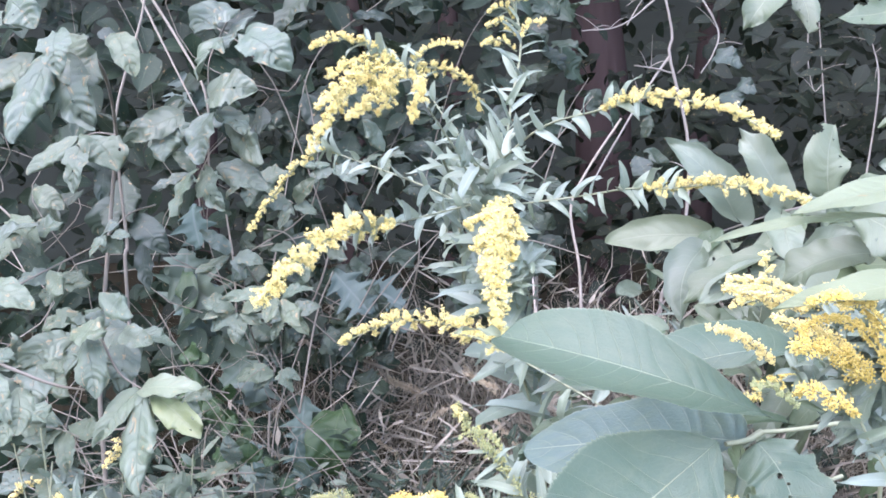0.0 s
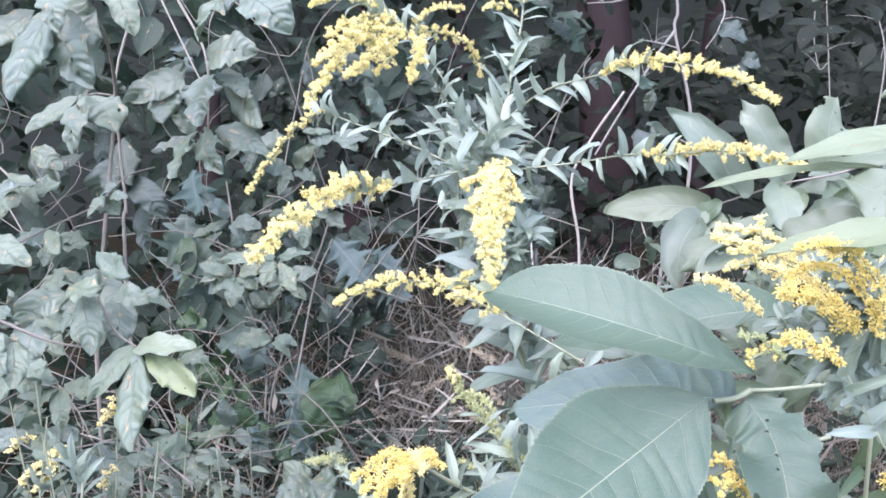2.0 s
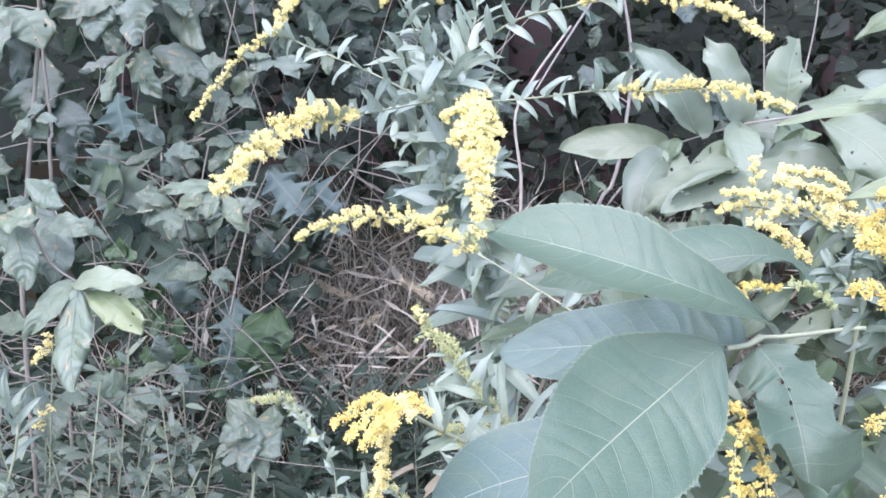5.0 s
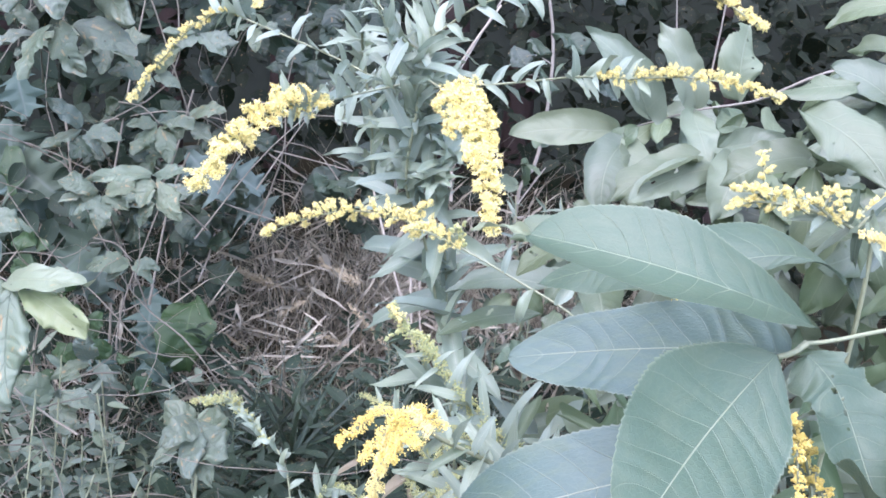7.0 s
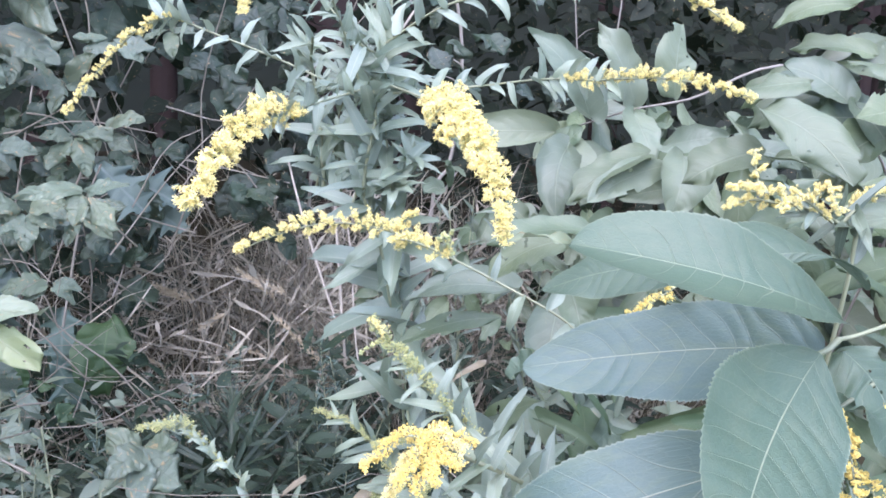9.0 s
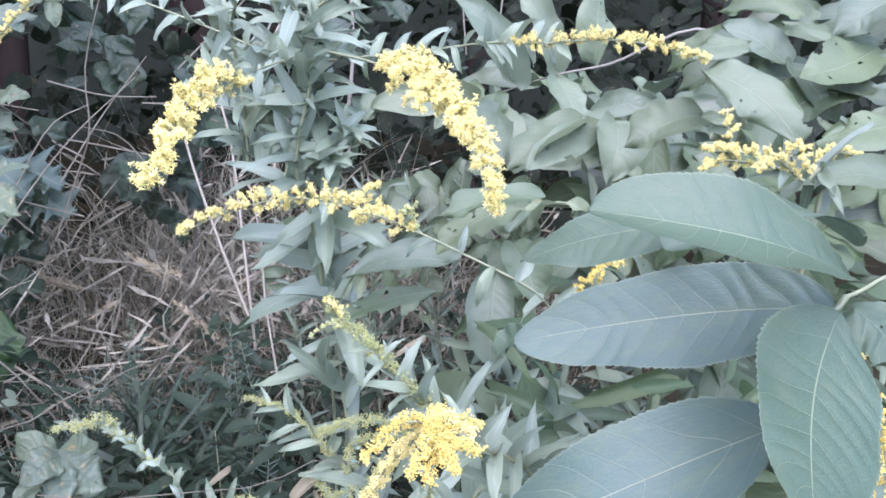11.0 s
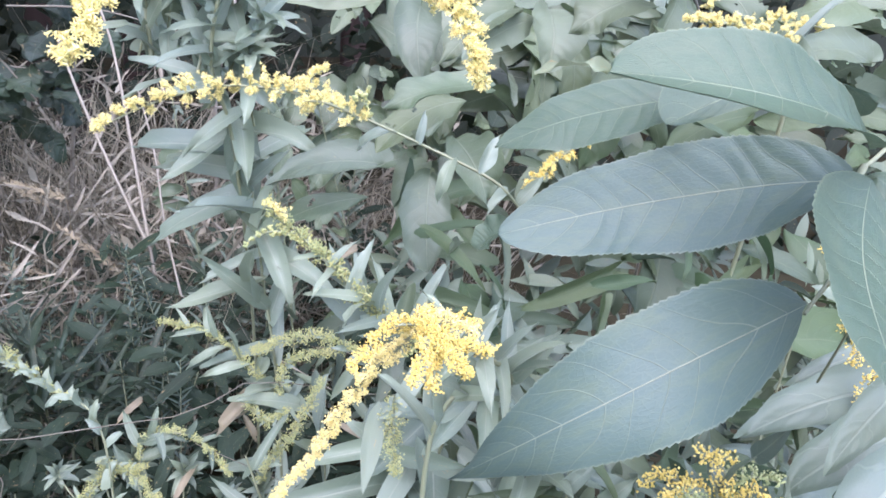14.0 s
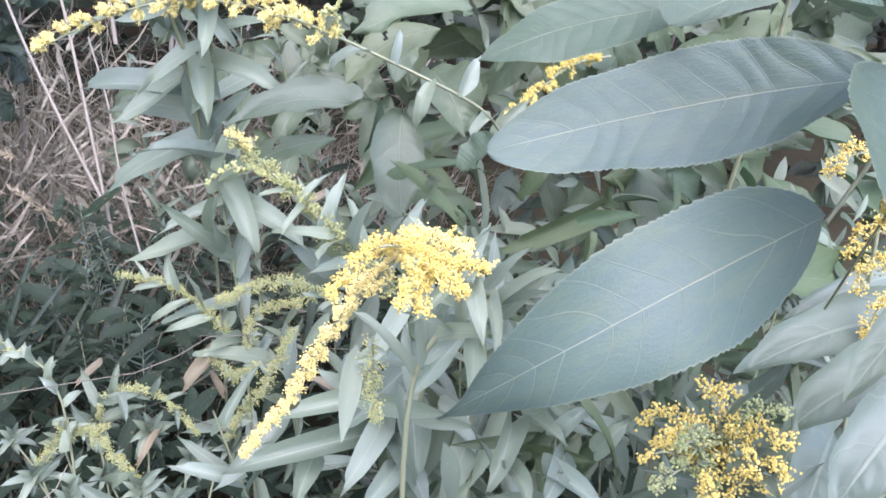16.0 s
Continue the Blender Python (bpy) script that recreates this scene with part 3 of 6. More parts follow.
def shoot_tip(tip, seed):
    """A leafy side shoot that ends in a star of narrow leaves."""
    r = random.Random(seed)
    foot = Vector(tip) + Vector((r.uniform(-0.03, 0.05), r.uniform(0.04, 0.09), -r.uniform(0.07, 0.12)))
    line = stem(rod, [tuple(foot), tuple(foot.lerp(Vector(tip), 0.55) + Vector((r.gauss(0, 0.006), 0, 0.004))), tip], 0.0013, 0.0009, "side_shoot", count=12)
    leafy(rod, line, 7, 0.068, 0.050, 0.24, 0.1, 0.95, 62, seed=seed, droop=0.8)
    way = (Vector(tip) - foot).normalized()
    for i in range(9):
        o = way.orthogonal().normalized()
        o.rotate(Matrix.Rotation(radians(i * 40 + r.uniform(-12, 12)), 3, way))
        end = Vector(tip) + (way * r.uniform(0.15, 0.7) + o).normalized() * r.uniform(0.024, 0.042)
        leaf(rod, "lance", tip, end, r.uniform(0.008, 0.012), ROD, way + Vector((0, -0.4, 0.3)), r.randrange(6))


for i, tip in enumerate((
        (0.153, 1.202, 1.305), (0.158, 1.106, 1.153), (0.131, 1.170, 1.169), (0.127, 1.204, 1.255), (0.105, 1.237, 1.248),
        (0.150, 1.127, 1.223), (0.115, 1.175, 1.203), (0.172, 1.106, 1.183), (0.095, 1.276, 1.296))):
    shoot_tip(tip, 700 + i)


def branch(points, start, leaves, seed, long=0.036, **kw):
    line = raceme(rod, points, start, seed=seed, **kw)
    leafy(rod, line, int(leaves * 1.25), long * 0.92, long * 0.7, 0.30, 0.04, start * 1.12, 70, seed=seed, droop=0.08, twist=180)


branch([(0.109, 1.093, 1.250), (0.046, 1.124, 1.279), (-0.036, 1.146, 1.309), (-0.067, 1.156, 1.319), (-0.100, 1.165, 1.303), (-0.133, 1.181, 1.267), (-0.169, 1.198, 1.221)], 0.52, 16, 11, thick=0.009, per_cm=53, size=0.58, label="thin arching yellow flower branch")
branch([(0.112, 1.083, 1.256), (0.051, 1.001, 1.244), (0.012, 0.935, 1.237), (-0.016, 0.890, 1.236), (-0.041, 0.848, 1.219), (-0.058, 0.816, 1.202), (-0.072, 0.795, 1.183)], 0.42, 16, 12, thick=0.019, per_cm=70, gap=0.0075, size=0.84)
branch([(0.244, 0.821, 1.060), (0.222, 0.827, 1.083), (0.175, 0.845, 1.109), (0.122, 0.867, 1.135), (0.085, 0.890, 1.148), (0.046, 0.910, 1.150), (0.008, 0.933, 1.137), (-0.027, 0.952, 1.118)], 0.42, 6, 13, thick=0.015, per_cm=66, size=0.66, gap=0.009)
branch([(0.136, 1.064, 1.262), (0.129, 0.933, 1.254), (0.127, 0.841, 1.244), (0.121, 0.787, 1.231), (0.120, 0.748, 1.210), (0.120, 0.726, 1.189), (0.123, 0.713, 1.167)], 0.42, 0, 14, thick=0.023, per_cm=84, gap=0.0075, size=0.76, blunt=0.25)
branch([(0.138, 1.097, 1.302), (0.184, 1.040, 1.340), (0.234, 0.972, 1.353), (0.272, 0.913, 1.361), (0.304, 0.872, 1.353), (0.335, 0.841, 1.339), (0.358, 0.820, 1.319)], 0.47, 12, 15, thick=0.0125, per_cm=68, size=0.62)
branch([(0.143, 1.073, 1.254), (0.214, 1.035, 1.264), (0.266, 0.986, 1.274), (0.300, 0.946, 1.275), (0.333, 0.897, 1.279), (0.365, 0.867, 1.275), (0.390, 0.836, 1.266)], 0.50, 18, 16, thick=0.0125, per_cm=68, size=0.62)
branch([(0.112, 1.094, 1.266), (0.096, 1.087, 1.308), (0.068, 1.040, 1.349), (0.040, 0.993, 1.393), (0.024, 0.973, 1.404), (-0.003, 0.964, 1.418), (-0.030, 0.954, 1.422), (-0.049, 0.943, 1.411)], 0.66, 18, 17, thick=0.010, per_cm=62, size=0.61)
raceme(rod, [(0.103, 0.879, 1.142), (0.100, 0.878, 1.156), (0.109, 0.869, 1.164)], 0.1, 0.007, 34, seed=42, size=0.85)
raceme(rod, [(0.141, 0.861, 1.126), (0.130, 0.865, 1.143), (0.137, 0.863, 1.149)], 0.2, 0.008, 26, "bud", seed=43, size=1.0)
raceme(rod, [(0.122, 0.867, 1.135), (0.103, 0.867, 1.142), (0.088, 0.875, 1.142)], 0.1, 0.007, 30, seed=44, size=0.85)
for i, pts in enumerate((
        [(0.029, 0.983, 1.402), (-0.003, 0.963, 1.400), (-0.034, 0.941, 1.385)],
        [(0.036, 0.982, 1.393), (0.002, 0.941, 1.379), (-0.017, 0.888, 1.350), (-0.026, 0.847, 1.330), (-0.036, 0.825, 1.311)],
        [(0.036, 0.982, 1.391), (0.002, 0.911, 1.384), (-0.013, 0.859, 1.363), (-0.025, 0.818, 1.345)],
        [(0.041, 0.983, 1.394), (0.026, 0.941, 1.381), (0.013, 0.899, 1.359), (-0.006, 0.857, 1.337)],
        [(0.040, 0.993, 1.395), (0.055, 0.972, 1.379), (0.054, 0.950, 1.361), (0.046, 0.939, 1.342)],
        [(0.034, 0.993, 1.398), (0.026, 0.951, 1.377), (0.027, 0.930, 1.361), (0.017, 0.918, 1.345)])):
    raceme(rod, pts, 0.08, 0.0115, 76, seed=30 + i, size=0.58)
branch([(0.119, 1.105, 1.276), (0.103, 1.138, 1.322), (0.069, 1.162, 1.371), (0.041, 1.175, 1.421), (0.066, 1.178, 1.447), (0.097, 1.178, 1.446)], 0.62, 14, 18, thick=0.010, per_cm=62, size=0.61)
raceme(rod, [(0.041, 1.175, 1.421), (0.079, 1.216, 1.421), (0.108, 1.245, 1.409), (0.125, 1.273, 1.375)], 0.08, 0.011, 58, seed=41, size=0.6)
for i, pts in enumerate((
        [(0.165, 1.178, 1.439), (0.144, 1.169, 1.452), (0.123, 1.158, 1.445)], [(0.167, 1.180, 1.456), (0.148, 1.171, 1.473), (0.128, 1.160, 1.466)],
        [(0.170, 1.179, 1.454), (0.183, 1.181, 1.473), (0.202, 1.181, 1.476)], [(0.164, 1.191, 1.479), (0.148, 1.182, 1.492), (0.131, 1.171, 1.486)],
        [(0.161, 1.193, 1.498), (0.148, 1.184, 1.511), (0.133, 1.173, 1.505)], [(0.159, 1.193, 1.504), (0.169, 1.184, 1.509), (0.178, 1.173, 1.500)])):
    raceme(rod, pts, 0.1, 0.009, 64, seed=50 + i, size=0.58)

APEX = (0.127, 0.841, 1.244)
for i, pts in enumerate(([APEX, (0.117, 0.849, 1.250), (0.101, 0.828, 1.244)], [APEX, (0.120, 0.827, 1.239), (0.105, 0.795, 1.225)], [APEX, (0.137, 0.848, 1.247), (0.146, 0.826, 1.235)],
                         [APEX, (0.131, 0.816, 1.235), (0.138, 0.784, 1.218)], [APEX, (0.117, 0.786, 1.231), (0.110, 0.743, 1.212)])):
    raceme(rod, pts, 0.1, 0.009, 70, seed=170 + i, size=0.66)

# ---- low goldenrod beside the big leaves ----
low = thing("goldenrod", (0.16, 0.86, bank(0.16, 0.86)), "low goldenrod with a bright yellow drooping plume", "goldenrod")
line = stem(low, [(0.16, 0.86, 0.0), (0.17, 0.84, 0.5), (0.15, 0.80, 0.9), (0.174, 0.741, 0.969), (0.092, 0.695, 1.032), (0.064, 0.684, 1.051)], 0.0022, 0.0014)
leafy(low, line, 26, 0.075, 0.035, 0.2, 0.4, 0.8, 60, seed=7)
PLUME = (
        [(0.064, 0.684, 1.051), (0.062, 0.704, 1.031), (0.059, 0.734, 1.002), (0.060, 0.769, 0.961), (0.051, 0.798, 0.918), (0.041, 0.829, 0.878)],
        [(0.064, 0.684, 1.051), (0.062, 0.660, 1.052), (0.061, 0.636, 1.055), (0.063, 0.622, 1.057)],
        [(0.063, 0.685, 1.051), (0.069, 0.669, 1.056), (0.075, 0.651, 1.054)],
        [(0.063, 0.685, 1.051), (0.057, 0.662, 1.046), (0.042, 0.642, 1.035)],
        [(0.064, 0.684, 1.051), (0.056, 0.651, 1.050), (0.046, 0.619, 1.051)],
        [(0.066, 0.679, 1.043), (0.063, 0.696, 1.047), (0.060, 0.708, 1.038)],
        [(0.065, 0.683, 1.048), (0.068, 0.693, 1.050), (0.079, 0.699, 1.051)])
SIDE_PLUME = ([(0.064, 0.682, 1.052), (0.046, 0.688, 1.051), (0.022, 0.686, 1.034)], [(0.064, 0.682, 1.052), (0.051, 0.658, 1.055), (0.033, 0.646, 1.039)], [(0.064, 0.682, 1.052), (0.076, 0.677, 1.055), (0.088, 0.666, 1.051)])
for i, pts in enumerate(PLUME + SIDE_PLUME):
    raceme(low, pts, 0.03, 0.0066 if i == 0 else 0.0070, 260 if i == 0 else 170, "bud", seed=60 + i, size=0.43, gap=0.0035, colour=YELLOW if i in (0, 2) else AMBER, loose=0.18)

# ---- spikes in bud ----
spikes = thing("goldenrod", (0.22, 0.98, bank(0.22, 0.98)), "goldenrod shoot with pale greenish flower buds", "goldenrod", "goldenrods in bud")
line = raceme(spikes, [(0.22, 0.98, 0.05), (0.20, 0.95, 0.6), (0.236, 0.891, 0.871), (0.178, 0.889, 0.957), (0.148, 0.898, 0.990), (0.116, 0.910, 1.029), (0.087, 0.931, 1.061)], 0.78, 0.012, 110, "bud", seed=70, stem_r=0.002, size=0.62, loose=0.16)
leafy(spikes, line, 20, 0.085, 0.028, 0.2, 0.3, 0.82, 55, seed=8)
raceme(spikes, [(0.157, 0.898, 0.975), (0.134, 0.944, 1.016), (0.115, 0.974, 1.025), (0.093, 0.986, 1.013)], 0.4, 0.007, 30, "bud", seed=71)
raceme(spikes, [(0.087, 0.930, 1.060), (0.091, 0.920, 1.058), (0.098, 0.908, 1.056)], 0.0, 0.008, 24, "open", seed=72, size=0.7)


def bud_shoot(root, pts, branches, label, leaves=16, seed=80, long=0.05, width=0.2, stem_r=0.002, material=None):
    ob = thing("goldenrod", root, label, "goldenrod", "goldenrods in bud")
    line = raceme(ob, [root] + pts, 0.86, 0.008, 110, "bud", seed=seed, stem_r=stem_r * 0.7, size=0.48, loose=0.2)
    leafy(ob, line, leaves, long * 1.5, long * 0.5, width, 0.25, 0.95, 55, seed=seed, material=material)
    for i, b in enumerate(branches):
        spray = raceme(ob, b, 0.05, 0.009, 150, "bud", seed=seed + 1 + i, size=0.46, gap=0.004, loose=0.22)
        leafy(ob, spray, 9, 0.016, 0.008, 0.3, 0.0, 0.9, 60, seed=seed + 20 + i)


bud_shoot((0.24, 1.14, bank(0.24, 1.14)), [(0.22, 1.12, 0.5), (0.215, 1.083, 0.754), (0.182, 1.141, 0.809), (0.145, 1.198, 0.853), (0.105, 1.244, 0.862)],
          ([(0.173, 1.098, 0.816), (0.188, 1.100, 0.848), (0.221, 1.080, 0.860)], [(0.181, 1.089, 0.805), (0.161, 1.098, 0.791), (0.145, 1.115, 0.807)],
           [(0.127, 1.055, 0.751), (0.161, 1.048, 0.798), (0.195, 1.043, 0.850)], [(0.140, 0.830, 0.934), (0.136, 0.824, 0.911), (0.132, 0.816, 0.881)],
           [(0.195, 0.960, 0.902), (0.167, 1.010, 0.912), (0.127, 1.056, 0.889)]),
          "goldenrod shoot with curling green bud branches", 20, 80, 0.06)
bud_shoot((0.02, 1.17, bank(0.02, 1.17)), [(0.02, 1.17, 0.5), (0.013, 1.142, 0.789), (-0.023, 1.184, 0.838), (-0.045, 1.206, 0.857), (-0.074, 1.228, 0.864), (-0.103, 1.252, 0.853)],
          ([(-0.045, 1.205, 0.856), (-0.058, 1.210, 0.872), (-0.087, 1.211, 0.864)],), "small goldenrod shoot with short oval leaves and a bud tip", 44, 90, 0.016, 0.40)
bud_shoot((0.10, 1.05, bank(0.10, 1.05)), [(0.09, 1.04, 0.5), (0.049, 1.141, 0.689), (0.050, 1.163, 0.748), (0.063, 1.163, 0.775), (0.099, 1.136, 0.773), (0.122, 1.105, 0.737)],
          ([(0.009, 1.170, 0.757), (0.038, 1.144, 0.745), (0.063, 1.111, 0.706)], [(-0.010, 1.170, 0.720), (0.020, 1.158, 0.747), (0.048, 1.140, 0.753)]),
          "goldenrod shoot with nodding green bud branches", 14, 95, 0.038, 0.26, material=WEEDY)

# ---- goldenrod close to the way ----
near = thing("goldenrod", (0.37, 0.46, bank(0.37, 0.46)), "goldenrod with amber flower plumes seen close by", "goldenrod")
line = stem(near, [(0.37, 0.46, 0.0), (0.37, 0.45, 0.6), (0.35, 0.44, 1.0), (0.274, 0.447, 1.172), (0.266, 0.449, 1.203), (0.261, 0.450, 1.223)], 0.0006, 0.0005)
leafy(near, line, 56, 0.024, 0.014, 0.26, 0.55, 0.98, 60, seed=9)
for n, pts in enumerate(([(0.40, 0.50, 0.0), (0.40, 0.50, 0.7), (0.311, 0.484, 1.133), (0.285, 0.477, 1.180), (0.275, 0.470, 1.209)], [(0.44, 0.52, 0.0), (0.44, 0.52, 0.7), (0.345, 0.495, 1.120), (0.290, 0.482, 1.165), (0.245, 0.458, 1.198)],
                         [(0.42, 0.46, 0.0), (0.42, 0.47, 0.7), (0.318, 0.466, 1.156), (0.284, 0.449, 1.197), (0.270, 0.441, 1.224)])):
    line = stem(near, pts, 0.0005, 0.0005)
    leafy(near, line, 56, 0.025, 0.013, 0.26, 0.6, 1.0, 58, seed=90 + n)
for i, (pts, th, style, col) in enumerate((
        ([(0.271, 0.410, 1.206), (0.262, 0.401, 1.224), (0.244, 0.392, 1.237), (0.225, 0.392, 1.237)], 0.0052, "bud", AMBER),
        ([(0.274, 0.419, 1.197), (0.257, 0.406, 1.221), (0.239, 0.402, 1.229), (0.227, 0.401, 1.224)], 0.0040, "bud", AMBER),
        ([(0.268, 0.429, 1.197), (0.246, 0.410, 1.213), (0.222, 0.390, 1.220)], 0.0062, "bud", AMBER),
        ([(0.264, 0.430, 1.204), (0.243, 0.416, 1.219), (0.219, 0.411, 1.228)], 0.0045, "bud", YELLOW),
        ([(0.245, 0.442, 1.226), (0.224, 0.432, 1.233), (0.206, 0.432, 1.238)], 0.0038, "bud", YELLOW),
        ([(0.242, 0.442, 1.233), (0.223, 0.438, 1.240), (0.208, 0.433, 1.242)], 0.0030, "bud", YELLOW),
        ([(0.237, 0.459, 1.199), (0.222, 0.455, 1.211), (0.202, 0.450, 1.219)], 0.0036, "bud", YELLOW),
        ([(0.253, 0.408, 1.188), (0.238, 0.403, 1.198), (0.229, 0.409, 1.199)], 0.0052, "bud", AMBER),
        ([(0.244, 0.447, 1.181), (0.234, 0.448, 1.190), (0.224, 0.448, 1.192)], 0.0030, "bud", BUDS))):
    raceme(near, pts, 0.05, th, 250, style, seed=100 + i, colour=col, size=0.34, gap=0.003, stem_r=0.0006, loose=0.2)

behind = thing("goldenrod", (0.48, 0.86, bank(0.48, 0.86)), "goldenrod with a loose yellow plume among broad leaves", "goldenrod")
line = stem(behind, [(0.48, 0.86, 0.0), (0.46, 0.84, 0.7), (0.415, 0.728, 1.141), (0.394, 0.725, 1.177), (0.353, 0.726, 1.191)], 0.0022, 0.0014)
leafy(behind, line, 10, 0.05, 0.03, 0.2, 0.5, 0.95, 60, seed=10, material=WEEDY)
for i, pts in enumerate((
        [(0.378, 0.711, 1.179), (0.353, 0.716, 1.196), (0.324, 0.721, 1.200), (0.300, 0.733, 1.201)], [(0.327, 0.730, 1.197), (0.325, 0.734, 1.211), (0.324, 0.739, 1.229)],
        [(0.360, 0.712, 1.192), (0.368, 0.711, 1.207), (0.369, 0.695, 1.190)], [(0.352, 0.715, 1.188), (0.334, 0.714, 1.197), (0.329, 0.703, 1.188)],
        [(0.345, 0.730, 1.191), (0.320, 0.732, 1.193), (0.300, 0.730, 1.188)], [(0.394, 0.727, 1.185), (0.435, 0.731, 1.197), (0.466, 0.725, 1.190)])):
    raceme(behind, pts, 0.05, 0.009, 70, seed=110 + i, size=0.52)
raceme(behind, [(0.457, 0.924, 1.094), (0.406, 0.922, 1.089), (0.364, 0.919, 1.069), (0.327, 0.915, 1.051)], 0.1, 0.010, 24, seed=117, colour=AMBER, size=0.9)

# sprays of buds
right = thing("goldenrod", (0.36, 0.66, bank(0.36, 0.66)), "goldenrod with open sprays of yellow buds beside large leaflets", "goldenrod")
line = stem(right, [(0.36, 0.66, 0.0), (0.33, 0.66, 0.5), (0.299, 0.628, 0.822), (0.280, 0.638, 0.874), (0.264, 0.641, 0.917)], 0.0022, 0.0014)
leafy(right, line, 24, 0.07, 0.04, 0.2, 0.5, 0.95, 60, seed=11, material=WEEDY)
for i, pts in enumerate((
        [(0.269, 0.641, 0.893), (0.271, 0.639, 0.924), (0.252, 0.647, 0.941)], [(0.273, 0.641, 0.899), (0.281, 0.629, 0.921), (0.290, 0.611, 0.924)],
        [(0.270, 0.637, 0.886), (0.278, 0.624, 0.901), (0.282, 0.602, 0.888)], [(0.266, 0.643, 0.892), (0.253, 0.661, 0.912), (0.233, 0.675, 0.910)],
        [(0.263, 0.639, 0.879), (0.236, 0.654, 0.897), (0.222, 0.663, 0.890)], [(0.265, 0.635, 0.873), (0.235, 0.640, 0.893), (0.212, 0.641, 0.885)],
        [(0.271, 0.639, 0.893), (0.277, 0.618, 0.916), (0.280, 0.600, 0.912)], [(0.267, 0.645, 0.899), (0.242, 0.644, 0.915), (0.220, 0.647, 0.914)],
        [(0.259, 0.630, 0.881), (0.253, 0.619, 0.908), (0.254, 0.604, 0.904)], [(0.254, 0.637, 0.888), (0.236, 0.635, 0.914), (0.219, 0.634, 0.913)])):
    raceme(right, pts, 0.05, 0.012, 52, "bud", seed=120 + i, colour=BUDS if i % 4 == 1 else AMBER, size=0.72, loose=0.16)
for i, pts in enumerate((
        [(0.269, 0.629, 0.866), (0.263, 0.616, 0.887), (0.269, 0.597, 0.884)], [(0.255, 0.627, 0.865), (0.237, 0.624, 0.889), (0.219, 0.611, 0.888)],
        [(0.432, 0.628, 1.006), (0.415, 0.644, 1.013), (0.401, 0.647, 0.994)], [(0.428, 0.622, 0.984), (0.413, 0.634, 0.988), (0.399, 0.638, 0.969)],
        [(0.424, 0.616, 0.963), (0.412, 0.625, 0.962), (0.399, 0.627, 0.944)], [(0.424, 0.656, 1.059), (0.414, 0.663, 1.057), (0.398, 0.669, 1.043)])):
    raceme(right, pts, 0.05, 0.011, 80, "bud", seed=140 + i, colour=AMBER, size=0.58, loose=0.16)

for i, pts in enumerate(([(0.33, 0.62, 0.98), (0.27, 0.56, 1.07), (0.246, 0.535, 1.092), (0.238, 0.518, 1.075), (0.232, 0.505, 1.040)], [(0.262, 0.555, 1.08), (0.247, 0.545, 1.10), (0.236, 0.535, 1.105)],
                         [(0.27, 0.56, 1.06), (0.262, 0.53, 1.065), (0.258, 0.515, 1.04)], [(0.27, 0.56, 1.05), (0.245, 0.53, 1.05), (0.225, 0.51, 1.02)])):
    raceme(right, pts, 0.45 if i == 0 else 0.1, 0.0075, 120, "bud", seed=160 + i, colour=AMBER, size=0.5, gap=0.0045, stem_r=0.001)

# ---- hickory sapling: big toothed leaflets ----
hickory = thing("hickory_sapling", (0.44, 0.62, bank(0.44, 0.62)), "hickory sapling with very large toothed blue-green leaflets", "sapling")
NODE = (0.272, 0.578, 1.134)
stem(hickory, [(0.44, 0.62, -0.05), (0.47, 0.66, 0.6), (0.46, 0.66, 1.0), (0.40, 0.63, 1.12), NODE], 0.0018, 0.0013, "stalk", STEM)


def leaflet(base, mid, tip, face, twist, left, right, a, b, fold, lean=0.0, label="", **kw):
    part("leaflet", curved_leaf(base, mid, tip, face, twist, left, right, a, b, fold, lean, **{**dict(n=220, m=14, teeth=46, sweep=0.2, edge=0.014), **kw}), hickory, label)


leaflet((0.277, 0.578, 1.143), (0.202, 0.570, 1.171), (0.118, 0.617, 1.185), (0.11, -0.67, 0.73), 0.31, 0.0349, 0.0278, 1.10, 0.45, 0.48, 0.02, seed=1, ripple=0.0022, holes=((0.43, 0.62, 0.012, 0.005),))
leaflet((0.118, 0.617, 1.185), (0.103, 0.624, 1.187), (0.088, 0.634, 1.184), (0.0, -0.5, 0.9), 0.5, 0.0035, 0.0035, 0.5, 0.9, 0.9, material=PALE, label="twisted pale tip of the leaflet", seed=2, quilt=0.0)
leaflet((0.258, 0.575, 1.128), (0.226, 0.655, 1.108), (0.141, 0.720, 1.080), (-0.43, -0.56, 0.70), -0.01, 0.0370, 0.0290, 0.46, 0.54, 0.20, -0.14, seed=3, quilt=0.0013, material=HICKORY_SHEEN)
leaflet((0.152, 0.722, 1.082), (0.148, 0.734, 1.074), (0.141, 0.742, 1.066), (-0.3, -0.5, 0.8), 0.3, 0.012, 0.012, 0.5, 0.7, 0.6, seed=4, quilt=0.0004, label="folded green tip of the leaflet")
leaflet((0.239, 0.554, 1.135), (0.178, 0.513, 1.103), (0.118, 0.456, 1.075), (-0.08, -0.67, 0.73), -0.06, 0.0414, 0.0395, 0.85, 0.98, 0.07, -0.30, seed=5, quilt=0.0008, ripple=0.003)
leaflet((0.228, 0.573, 1.066), (0.115, 0.602, 1.026), (0.095, 0.698, 0.944), (-0.28, -0.72, 0.64), 0.27, 0.0326, 0.0330, 0.60, 1.30, -0.10, -0.29, seed=6, quilt=0.0006, material=HICKORY_SHEEN)
